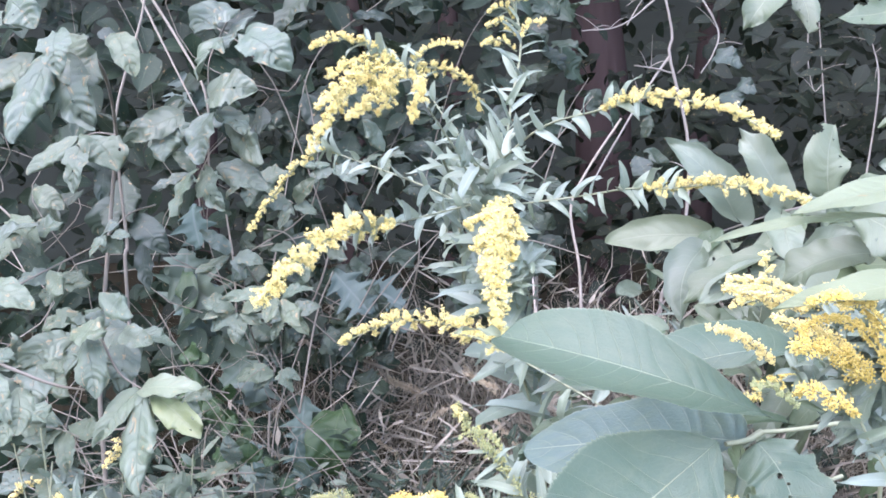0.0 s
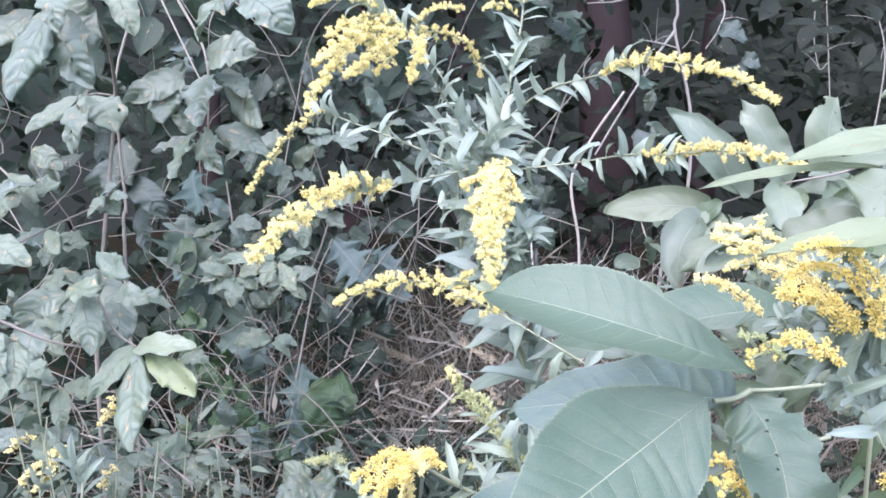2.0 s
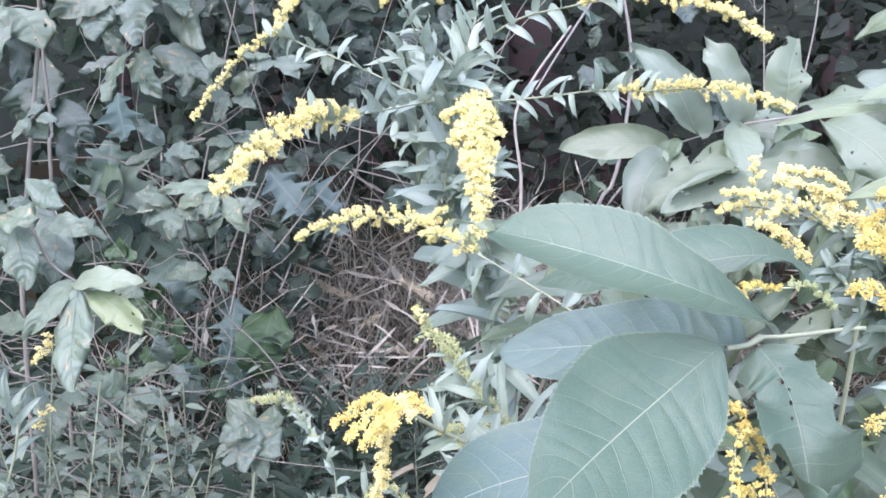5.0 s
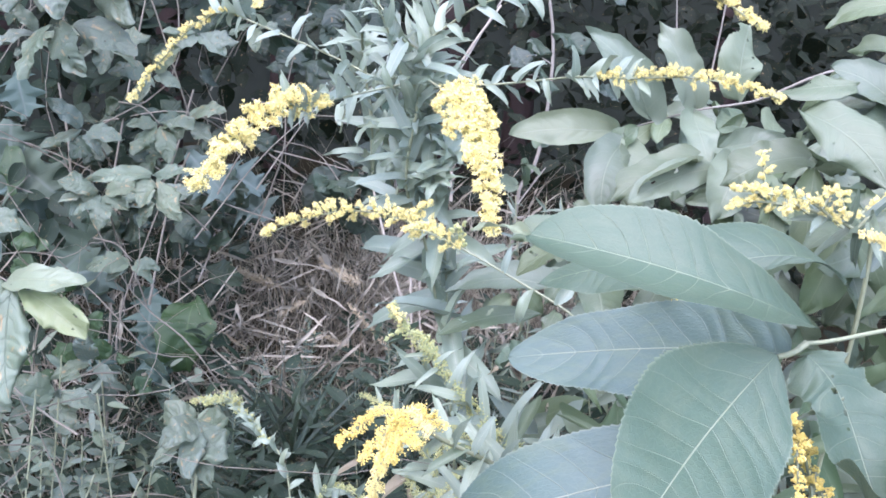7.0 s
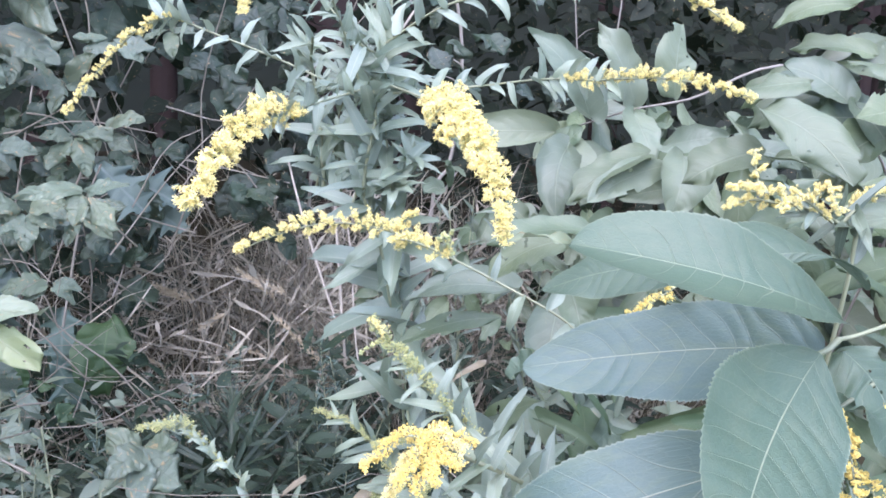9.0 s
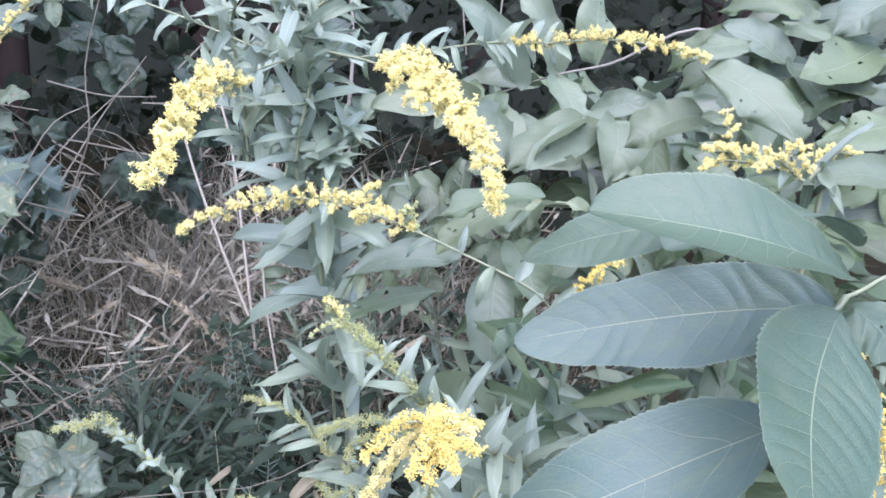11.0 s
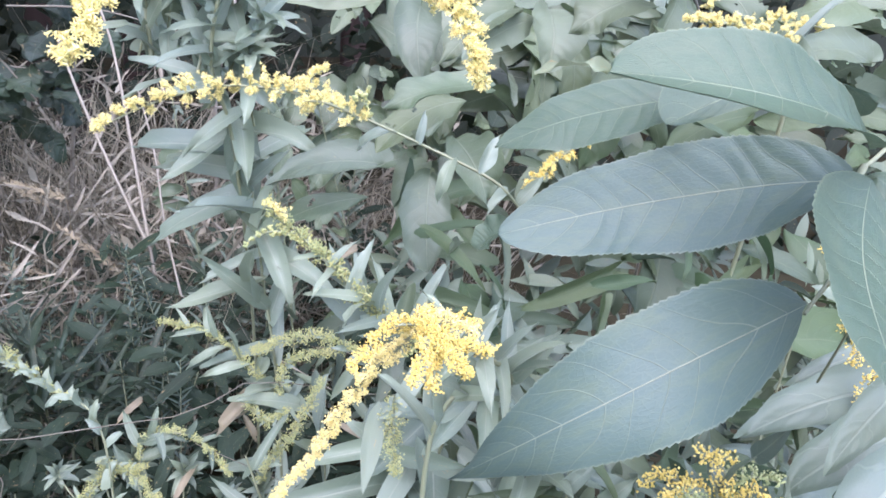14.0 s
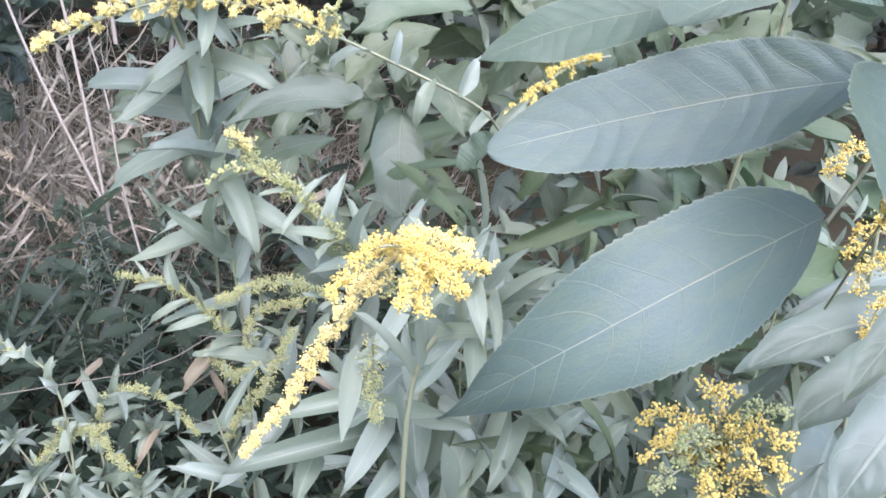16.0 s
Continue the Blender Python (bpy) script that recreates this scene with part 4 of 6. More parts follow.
leaflet((0.286, 0.702, 1.159), (0.224, 0.741, 1.141), (0.173, 0.767, 1.122), (-0.27, -0.44, 0.86), 0.06, 0.0292, 0.0267, 0.57, 0.88, 0.1, 0.02, seed=7)
leaflet((0.302, 0.593, 1.166), (0.293, 0.648, 1.169), (0.211, 0.661, 1.149), (0.26, -0.67, 0.69), -0.19, 0.0100, 0.0400, 0.73, 0.57, -0.15, 0.20, seed=8)
leaflet((0.265, 0.572, 1.128), (0.280, 0.536, 1.095), (0.261, 0.467, 1.082), (-0.12, -0.59, 0.80), -0.24, 0.0250, 0.0262, 0.36, 0.50, 0.46, 0.03, "curled hickory leaflet with insect holes along its rib", seed=9, veins=8, quilt=0.0022, ripple=0.014, edge=0.08,
        holes=((0.54, 0.17, 0.022, 0.012), (0.46, 0.25, 0.034, 0.026), (0.49, 0.38, 0.026, 0.014), (0.53, 0.31, 0.022, 0.012), (0.44, 0.46, 0.014, 0.008), (0.98, 0.45, 0.05, 0.04), (0.0, 0.30, 0.16, 0.05), (1.0, 0.15, 0.16, 0.04)))
stem(hickory, [NODE, (0.262, 0.574, 1.13), (0.247, 0.566, 1.130)], 0.0022, 0.0015, "stalk", STEM)
stem(hickory, [(0.33, 0.60, 1.10), (0.27, 0.575, 1.09), (0.211, 0.562, 1.068)], 0.0014, 0.0011, "stalk", STEM)
for b, t, w, s in (
        ((0.312, 0.436, 1.283), (0.229, 0.421, 1.270), 0.0085, 7), ((0.277, 0.435, 1.269), (0.194, 0.417, 1.259), 0.0035, 8), ((0.295, 0.402, 1.244), (0.211, 0.390, 1.234), 0.008, 9)):
    leaflet(b, tuple((Vector(b) + Vector(t)) / 2 + Vector((0, 0, 0.003))), t, (0.0, -0.55, 0.85), 0.1, w, w, 0.8, 0.9, 0.3, material=PALE, quilt=0.0003, ripple=0.001, seed=s)
for b, t, w in (((0.474, 0.621, 0.941), (0.332, 0.669, 0.919), 0.045), ((0.512, 0.652, 0.959), (0.397, 0.680, 0.939), 0.022), ((0.410, 0.589, 0.935), (0.315, 0.622, 0.902), 0.045),
                ((0.370, 0.566, 0.933), (0.294, 0.575, 0.878), 0.05), ((0.303, 0.546, 1.019), (0.239, 0.552, 0.977), 0.025), ((0.409, 0.640, 0.863), (0.345, 0.620, 0.825), 0.05)):
    leaf(hickory, "leaflet", b, t, w, WEEDY, (-0.3, -0.5, 0.8), 2, name="leaflet")

# ---- bush with broad leaves behind ----
bush = thing("broadleaf_bush", (0.95, 1.40, bank(0.95, 1.4)), "bush with broad pale green leaves full of insect holes", "bush")
rachis = stem(bush, [(0.95, 1.40, 0.1), (1.00, 1.38, 0.8), (1.02, 1.30, 1.10), (0.732, 1.181, 1.299), (0.584, 1.225, 1.257), (0.519, 1.256, 1.240), (0.442, 1.317, 1.205)], 0.0028, 0.0011, "twig", TWIG)
BUSH_LEAVES = (
    ((0.443, 1.317, 1.207), (0.305, 1.353, 1.192), 70, 1.25), ((0.465, 1.264, 1.229), (0.372, 1.262, 1.330), 80, 1.18), ((0.524, 1.255, 1.244), (0.463, 1.256, 1.343), 78, 1.18),
    ((0.578, 1.246, 1.255), (0.585, 1.254, 1.354), 78, 1.19), ((0.512, 1.236, 1.240), (0.504, 1.164, 1.180), 72, 1.14), ((0.517, 1.165, 1.201), (0.570, 1.116, 1.217), 58, 1.1),
    ((0.419, 1.249, 1.205), (0.392, 1.136, 1.130), 90, 1.1), ((0.480, 1.096, 1.181), (0.362, 1.062, 1.145), 75, 1.0), ((0.498, 1.095, 1.195), (0.452, 1.040, 1.130), 95, 1.0))
for i, (b, t, w, d) in enumerate(BUSH_LEAVES):
    leaf(bush, "leaflet", b, t, w / 1640 * d, PALE_BUSH, (-0.2, -0.85, 0.45), (0, 2, 4, 3, 0, 2, 5, 1, 4)[i])
for b, t, w, d in (
        ((0.460, 0.917, 1.256), (0.507, 0.833, 1.190), 100, 0.83), ((0.514, 0.911, 1.283), (0.449, 0.943, 1.269), 64, 0.86), ((0.555, 0.899, 1.264), (0.500, 0.938, 1.297), 80, 0.86),
        ((0.591, 0.952, 1.362), (0.524, 0.982, 1.336), 66, 0.9), ((0.506, 0.962, 1.209), (0.425, 0.973, 1.176), 100, 0.94), ((0.563, 0.913, 1.274), (0.511, 0.965, 1.285), 60, 0.92),
        ((0.649, 0.871, 1.285), (0.547, 0.905, 1.303), 72, 0.92), ((0.552, 0.893, 1.263), (0.568, 0.850, 1.212), 70, 0.9), ((0.578, 0.777, 1.217), (0.468, 0.783, 1.198), 95, 0.8),
        ((0.498, 0.715, 1.170), (0.397, 0.722, 1.173), 80, 0.72), ((0.629, 0.957, 1.313), (0.570, 1.011, 1.315), 60, 1.0), ((0.594, 0.988, 1.271), (0.617, 0.935, 1.243), 70, 1.0)):
    leaf(bush, "leaflet", b, t, w / 1640 * d, BUSH, (-0.35, -0.6, 0.65))
for b, t, w, d in (
        ((0.295, 0.928, 1.137), (0.206, 0.947, 1.121), 78, 0.82), ((0.308, 0.985, 1.115), (0.224, 0.996, 1.076), 90, 0.88), ((0.301, 1.109, 1.040), (0.192, 1.139, 1.023), 72, 1.0),
        ((0.295, 1.137, 0.997), (0.183, 1.164, 0.965), 62, 1.0), ((0.360, 1.110, 1.024), (0.331, 1.068, 0.930), 95, 1.0), ((0.298, 0.983, 1.085), (0.295, 0.928, 1.037), 80, 0.88),
        ((0.397, 1.188, 1.197), (0.360, 1.131, 1.118), 85, 1.05), ((0.456, 1.100, 1.196), (0.355, 1.082, 1.143), 80, 1.0), ((0.396, 1.239, 1.166), (0.437, 1.229, 1.215), 70, 1.15)):
    leaf(bush, "leaflet", b, t, w / 1640 * d, BUSH, (-0.3, -0.5, 0.8))

for b, t in (
    ((0.630, 0.979, 1.287), (0.527, 0.983, 1.263)), ((0.625, 0.913, 1.258), (0.513, 0.908, 1.248)), ((0.626, 0.857, 1.280), (0.510, 0.846, 1.250)),
    ((0.634, 0.813, 1.270), (0.605, 0.868, 1.244)), ((0.625, 0.776, 1.251), (0.555, 0.801, 1.246)), ((0.621, 0.937, 1.248), (0.576, 0.998, 1.258)),
    ((0.622, 0.875, 1.246), (0.522, 0.876, 1.208)), ((0.634, 1.040, 1.297), (0.583, 1.101, 1.251)), ((0.593, 0.803, 1.229), (0.580, 0.874, 1.234)),
    ((0.580, 0.745, 1.210), (0.549, 0.796, 1.219)), ((0.661, 1.024, 1.302), (0.601, 1.077, 1.287)), ((0.683, 0.950, 1.305), (0.591, 0.970, 1.304)),
    ((0.678, 0.864, 1.336), (0.584, 0.872, 1.290)), ((0.692, 0.818, 1.287), (0.643, 0.862, 1.273)), ((0.692, 0.909, 1.310), (0.655, 0.972, 1.307)),
    ((0.681, 0.980, 1.317), (0.593, 1.001, 1.292)), ((0.627, 1.014, 1.275), (0.560, 1.055, 1.230)), ((0.714, 0.872, 1.312), (0.640, 0.899, 1.276))):
    leaf(bush, "leaflet", b, t, (Vector(t) - Vector(b)).length * random.uniform(0.46, 0.6), BUSH, (-0.35, -0.6, 0.65))

# ---- tall leafy shoot with large narrow leaves ----
shoot = thing("leafy_shoot", (0.24, 1.24, bank(0.24, 1.24)), "upright shoot with long narrow grey-green leaves", "goldenrod")
line = stem(shoot, [(0.24, 1.24, 0.1), (0.23, 1.22, 0.7), (0.204, 1.198, 0.909), (0.200, 1.210, 1.001), (0.193, 1.205, 1.062)], 0.0018, 0.0013)
for b, t, w in (((0.200, 1.210, 1.001), (0.108, 1.277, 0.937), 46), ((0.189, 1.209, 1.073), (0.106, 1.228, 1.018), 44), ((0.190, 1.210, 1.078), (0.170, 1.150, 1.023), 38),
                ((0.197, 1.203, 1.066), (0.245, 1.151, 1.045), 40), ((0.194, 1.211, 1.041), (0.099, 1.284, 1.045), 46), ((0.199, 1.215, 1.020), (0.128, 1.308, 1.016), 50),
                ((0.204, 1.198, 0.909), (0.116, 1.258, 0.871), 36), ((0.207, 1.208, 0.960), (0.214, 1.153, 0.888), 40), ((0.205, 1.203, 0.935), (0.260, 1.130, 0.890), 40)):
    leaf(shoot, "lance", b, t, w / 1640 * 1.06, ROD, (-0.35, -0.6, 0.7))
leafy(shoot, line, 20, 0.10, 0.085, 0.20, 0.2, 0.97, 58, seed=12, droop=0.6)

for b, t, w in (((0.231, 1.019, 0.787), (0.204, 1.044, 0.802), 0.016), ((0.160, 1.126, 0.761), (0.152, 1.141, 0.785), 0.014), ((0.103, 1.155, 0.729), (0.073, 1.141, 0.700), 0.016),
                ((0.161, 1.129, 0.809), (0.119, 1.132, 0.770), 0.030), ((0.277, 1.122, 0.950), (0.234, 1.118, 0.931), 0.016), ((0.348, 0.881, 0.883), (0.342, 0.852, 0.863), 0.014), ((0.121, 1.386, 0.708), (0.083, 1.378, 0.685), 0.018)):
    leaf(shoot, "lance", b, t, w * 0.55, BROWN, (-0.3, -0.5, 0.8), label="withered yellow-brown leaf")

# ---- low leaves under the flowers ----
low = thing("leafy_shoot", (0.30, 0.97, bank(0.30, 0.97)), "low shoot with broad drooping grey-green leaves beneath yellow flowers", "goldenrod")
line = stem(low, [(0.30, 0.97, 0.0), (0.29, 0.96, 0.4), (0.288, 0.966, 0.70), (0.278, 0.966, 0.826)], 0.002, 0.0014)
for i, (b, t, w) in enumerate((
                ((0.244, 0.936, 0.820), (0.139, 0.984, 0.803), 0.0215),
                ((0.272, 0.933, 0.862), (0.177, 0.939, 0.797), 0.0244),
                ((0.224, 0.933, 0.806), (0.160, 0.910, 0.759), 0.0231),
                ((0.240, 0.928, 0.825), (0.205, 0.867, 0.773), 0.0299),
                ((0.264, 0.917, 0.809), (0.265, 0.865, 0.784), 0.0195),
                ((0.202, 0.942, 0.787), (0.097, 0.987, 0.765), 0.0231),
                ((0.218, 0.910, 0.770), (0.171, 0.897, 0.749), 0.0209),
                ((0.221, 0.928, 0.788), (0.210, 0.855, 0.751), 0.0222),
                ((0.280, 0.893, 0.784), (0.221, 0.858, 0.748), 0.0254),
                ((0.163, 1.011, 0.785), (0.092, 1.007, 0.739), 0.0210),
                ((0.122, 1.021, 0.732), (0.069, 1.045, 0.753), 0.0150),
                ((0.286, 0.885, 0.775), (0.272, 0.820, 0.751), 0.0244),
                ((0.215, 0.999, 0.820), (0.237, 0.951, 0.843), 0.0202),
                ((0.173, 0.970, 0.768), (0.133, 0.938, 0.744), 0.0215),
                ((0.222, 0.974, 0.805), (0.186, 0.989, 0.837), 0.0180),
                ((0.233, 0.789, 0.857), (0.191, 0.767, 0.826), 0.0180),
                ((0.258, 0.767, 0.850), (0.272, 0.747, 0.879), 0.0139),
                ((0.255, 0.756, 0.842), (0.214, 0.736, 0.820), 0.0186),
                ((0.292, 0.741, 0.850), (0.255, 0.757, 0.871), 0.0148),
                ((0.245, 0.794, 0.863), (0.247, 0.746, 0.854), 0.0149),
                ((0.235, 0.756, 0.831), (0.246, 0.712, 0.822), 0.0176),
                ((0.221, 0.777, 0.830), (0.212, 0.746, 0.815), 0.0146),
                ((0.277, 0.748, 0.838), (0.292, 0.728, 0.870), 0.0164),
                ((0.375, 0.689, 0.880), (0.388, 0.670, 0.910), 0.0164),
                ((0.267, 0.763, 0.858), (0.250, 0.777, 0.884), 0.0131))):
    leaf(low, "lance", b, t, w, (ROD, WEEDY)[i % 2], (-0.25, -0.65, 0.72), (0, 2, 4, 1, 3)[i % 5])

tips = thing("leafy_shoot", (0.06, 1.08, bank(0.06, 1.08)), "low tuft of grey-green shoots ending in stars of leaves", "goldenrod")
for k, (c, long) in enumerate((
        ((0.052, 1.185, 0.740), 0.033),
        ((0.094, 1.162, 0.729), 0.029),
        ((0.022, 1.203, 0.726), 0.025),
        ((0.112, 1.105, 0.721), 0.030),
        ((-0.010, 1.181, 0.708), 0.032),
        ((0.045, 1.149, 0.704), 0.027),
        ((0.009, 1.146, 0.694), 0.029),
        ((0.136, 1.068, 0.742), 0.024),
        ((0.063, 1.108, 0.702), 0.028),
        ((-0.015, 1.232, 0.725), 0.024),
        ((0.081, 1.080, 0.699), 0.026))):
    r = random.Random(900 + k)
    c = Vector(c)
    line = stem(tips, [(0.06 + r.uniform(-0.04, 0.04), 1.08, 0.1), tuple(c.lerp(Vector((0.06, 1.1, 0.4)), 0.35)), tuple(c)], 0.0014, 0.0009, count=16)
    for i in range(9):
        a = i * 2.4 + r.uniform(-0.3, 0.3)
        way = Vector((math.cos(a), -0.35, math.sin(a) * 0.8 + 0.1)).normalized()
        span = long * r.uniform(0.7, 1.15)
        leaf(tips, "lance", c - Vector((0, 0, 0.004 * (i % 3))), c + way * span, span * r.uniform(0.24, 0.34), (WEEDY, ROD, WEEDY)[i % 3], (way.x * 0.4, -0.7, 0.6), r.randrange(6))

# ---- small goldenrod and a broad-leaved weed in the foreground growth ----
small = thing("goldenrod", (-0.40, 1.02, bank(-0.40, 1.02)), "small goldenrod with thin pale yellow flower spikes", "goldenrod")
line = stem(small, [(-0.40, 1.02, 0.0), (-0.42, 1.02, 0.5), (-0.328, 1.043, 0.858), (-0.347, 1.062, 0.924)], 0.002, 0.0013)
leafy(small, line, 34, 0.05, 0.035, 0.2, 0.35, 1.0, 60, seed=44)
for i, pts in enumerate(([(-0.347, 1.063, 0.930), (-0.375, 1.061, 0.914), (-0.403, 1.057, 0.883)], [(-0.346, 1.062, 0.921), (-0.361, 1.050, 0.908), (-0.381, 1.047, 0.881)],
                         [(-0.315, 1.119, 0.975), (-0.318, 1.117, 0.959), (-0.329, 1.115, 0.939)], [(-0.302, 1.089, 0.899), (-0.309, 1.087, 0.889), (-0.318, 1.085, 0.873)], [(-0.407, 1.113, 0.923), (-0.421, 1.113, 0.921), (-0.441, 1.111, 0.906)])):
    raceme(small, pts, 0.05, 0.009, 60, "bud", seed=150 + i, size=0.75, colour=YELLOW, loose=0.15)
weed = thing("broadleaf_weed", (-0.10, 1.22, bank(-0.10, 1.22)), "weed with broad dull green leaves and pale spots", "weed")
stem(weed, [(-0.10, 1.22, 0.05), (-0.11, 1.22, 0.5), (-0.096, 1.264, 0.789), (-0.096, 1.260, 0.822)], 0.003, 0.002)
for b, t, w in (((-0.096, 1.260, 0.822), (-0.138, 1.224, 0.806), 0.035), ((-0.096, 1.259, 0.821), (-0.100, 1.190, 0.781), 0.035), ((-0.094, 1.259, 0.821), (-0.059, 1.206, 0.797), 0.045), ((-0.096, 1.270, 0.821), (-0.059, 1.244, 0.833), 0.035),
                ((-0.098, 1.270, 0.820), (-0.140, 1.278, 0.814), 0.04), ((-0.096, 1.268, 0.810), (-0.150, 1.251, 0.773), 0.035), ((-0.096, 1.266, 0.803), (-0.077, 1.203, 0.764), 0.032)):
    leaf(weed, "oval", b, t, w, OVAL, (-0.2, -0.6, 0.8))

# ---- shrub with oval leaves ----
shrub = thing("dogwood_shrub", (-0.45, 1.5, bank(-0.45, 1.5)), "tall shrub with drooping oval pale grey-green leaves", "shrub")
STEMS = (
        ([(-0.45, 1.52, 0.1), (-0.463, 1.450, 0.894), (-0.460, 1.463, 1.070), (-0.445, 1.479, 1.273), (-0.433, 1.466, 1.360), (-0.405, 1.342, 1.440), (-0.432, 1.294, 1.473)], 0.005),
        ([(-0.40, 1.56, 0.1), (-0.438, 1.513, 1.063), (-0.440, 1.522, 1.172), (-0.452, 1.530, 1.282), (-0.451, 1.518, 1.390), (-0.417, 1.551, 1.546), (-0.408, 1.557, 1.628)], 0.004),
        ([(-0.428, 0.995, 1.105), (-0.402, 1.014, 1.086), (-0.355, 1.033, 1.060), (-0.326, 1.052, 1.049)], 0.003),
        ([(-0.315, 1.076, 1.103), (-0.295, 1.074, 1.064), (-0.263, 1.063, 1.046)], 0.002))
UPPER_STEMS = (
        ([(-0.433, 1.465, 1.352), (-0.460, 1.455, 1.355), (-0.482, 1.444, 1.346)], 0.002),
        ([(-0.734, 1.626, 1.272), (-0.666, 1.603, 1.219), (-0.591, 1.521, 1.182)], 0.003), ([(-0.572, 1.315, 1.109), (-0.523, 1.368, 1.143), (-0.463, 1.472, 1.185)], 0.0025),
        ([(-0.490, 1.759, 1.653), (-0.383, 1.649, 1.515), (-0.286, 1.441, 1.409), (-0.279, 1.423, 1.299)], 0.0035), ([(-0.518, 1.857, 1.631), (-0.433, 1.748, 1.508), (-0.334, 1.638, 1.359)], 0.003),
        ([(-0.260, 1.471, 1.523), (-0.281, 1.445, 1.461), (-0.269, 1.400, 1.389)], 0.002))
for pts, r in STEMS + UPPER_STEMS:
    stem(shrub, pts, r * 0.8, r * 0.45, "stem", VINE, 7, 24)
SHRUB_LEAVES_A = (
    ((-0.421, 1.222, 1.444), (-0.455, 1.183, 1.333), 0.056), ((-0.419, 1.241, 1.436), (-0.365, 1.205, 1.350), 0.061), ((-0.416, 1.264, 1.468), (-0.362, 1.230, 1.411), 0.068), ((-0.410, 1.204, 1.468), (-0.392, 1.170, 1.412), 0.040), ((-0.364, 1.285, 1.479), (-0.327, 1.251, 1.416), 0.045), ((-0.455, 1.242, 1.443), (-0.499, 1.207, 1.390), 0.051),
    ((-0.478, 1.434, 1.346), (-0.537, 1.399, 1.292), 0.039), ((-0.469, 1.424, 1.341), (-0.468, 1.388, 1.266), 0.039), ((-0.473, 1.444, 1.346), (-0.412, 1.411, 1.295), 0.064), ((-0.569, 1.477, 1.265), (-0.510, 1.446, 1.237), 0.039), ((-0.243, 1.472, 1.541), (-0.300, 1.438, 1.502), 0.052))
SHRUB_LEAVES_B = (
    ((-0.255, 1.428, 1.487), (-0.285, 1.393, 1.426), 0.056), ((-0.223, 1.419, 1.497), (-0.149, 1.385, 1.441), 0.062), ((-0.217, 1.472, 1.532), (-0.253, 1.437, 1.480), 0.043), ((-0.267, 1.381, 1.400), (-0.190, 1.352, 1.409), 0.054), ((-0.261, 1.369, 1.379), (-0.265, 1.333, 1.306), 0.063), ((-0.256, 1.400, 1.385), (-0.213, 1.367, 1.347), 0.038),
    ((-0.242, 1.399, 1.377), (-0.185, 1.365, 1.310), 0.051), ((-0.320, 1.439, 1.380), (-0.394, 1.405, 1.340), 0.055), ((-0.333, 1.438, 1.371), (-0.339, 1.403, 1.311), 0.048), ((-0.291, 1.413, 1.299), (-0.316, 1.377, 1.231), 0.052), ((-0.282, 1.403, 1.297), (-0.243, 1.369, 1.241), 0.043), ((-0.263, 1.413, 1.300), (-0.184, 1.382, 1.267), 0.047))
SHRUB_LEAVES_C = (
    ((-0.489, 1.169, 1.154), (-0.418, 1.137, 1.125), 0.046), ((-0.556, 1.374, 1.229), (-0.499, 1.342, 1.194), 0.040), ((-0.564, 1.321, 1.188), (-0.479, 1.295, 1.225), 0.044), ((-0.477, 1.319, 1.156), (-0.447, 1.288, 1.128), 0.032), ((-0.327, 1.066, 1.104), (-0.307, 1.032, 1.043), 0.038), ((-0.344, 1.066, 1.106), (-0.387, 1.034, 1.077), 0.037),
    ((-0.336, 1.057, 1.116), (-0.291, 1.028, 1.117), 0.038), ((-0.299, 1.097, 1.106), (-0.252, 1.067, 1.097), 0.032), ((-0.304, 1.116, 1.092), (-0.298, 1.082, 1.042), 0.036), ((-0.368, 1.219, 1.137), (-0.317, 1.187, 1.112), 0.033), ((-0.269, 1.063, 1.047), (-0.305, 1.028, 0.995), 0.033), ((-0.258, 1.052, 1.043), (-0.254, 1.015, 0.947), 0.047))
SHRUB_LEAVES_D = (
    ((-0.364, 0.973, 1.068), (-0.352, 0.940, 1.028), 0.033), ((-0.388, 0.974, 1.085), (-0.355, 0.941, 1.043), 0.029), ((-0.410, 1.113, 1.069), (-0.423, 1.085, 1.101), 0.027), ((-0.160, 1.321, 1.124), (-0.227, 1.289, 1.118), 0.032), ((-0.162, 1.320, 1.120), (-0.170, 1.288, 1.087), 0.030), ((-0.157, 1.340, 1.120), (-0.107, 1.312, 1.133), 0.026),
    ((-0.151, 1.320, 1.116), (-0.122, 1.288, 1.083), 0.029), ((-0.485, 1.247, 1.516), (-0.440, 1.214, 1.474), 0.056), ((-0.495, 1.246, 1.502), (-0.499, 1.211, 1.447), 0.044), ((-0.444, 1.422, 1.180), (-0.407, 1.395, 1.215), 0.038), ((-0.444, 1.423, 1.193), (-0.403, 1.392, 1.174), 0.038), ((-0.404, 1.212, 1.057), (-0.314, 1.183, 1.055), 0.029))

for rows, low_lift, high_lift in ((SHRUB_LEAVES_A, 0.0, 0.4), (SHRUB_LEAVES_B, 0.0, 0.4), (SHRUB_LEAVES_C, 0.5, 1.1), (SHRUB_LEAVES_D, 0.4, 1.0)):
    for b, t, w in rows:
        leaf(shrub, "oval", b, t, w * 0.95, OVAL, (random.uniform(-0.8, 0.6), -0.8, random.uniform(low_lift, high_lift + 0.3)))
leaf(shrub, "oval", (-0.267, 1.063, 1.047), (-0.181, 1.014, 1.057), 0.036, PALE, (0, -0.5, 0.9), label="yellowish pale green leaf")
leaf(shrub, "oval", (-0.250, 1.062, 1.037), (-0.185, 1.010, 1.005), 0.034, PALE, (0, -0.8, 0.5), label="yellowish pale green leaf")



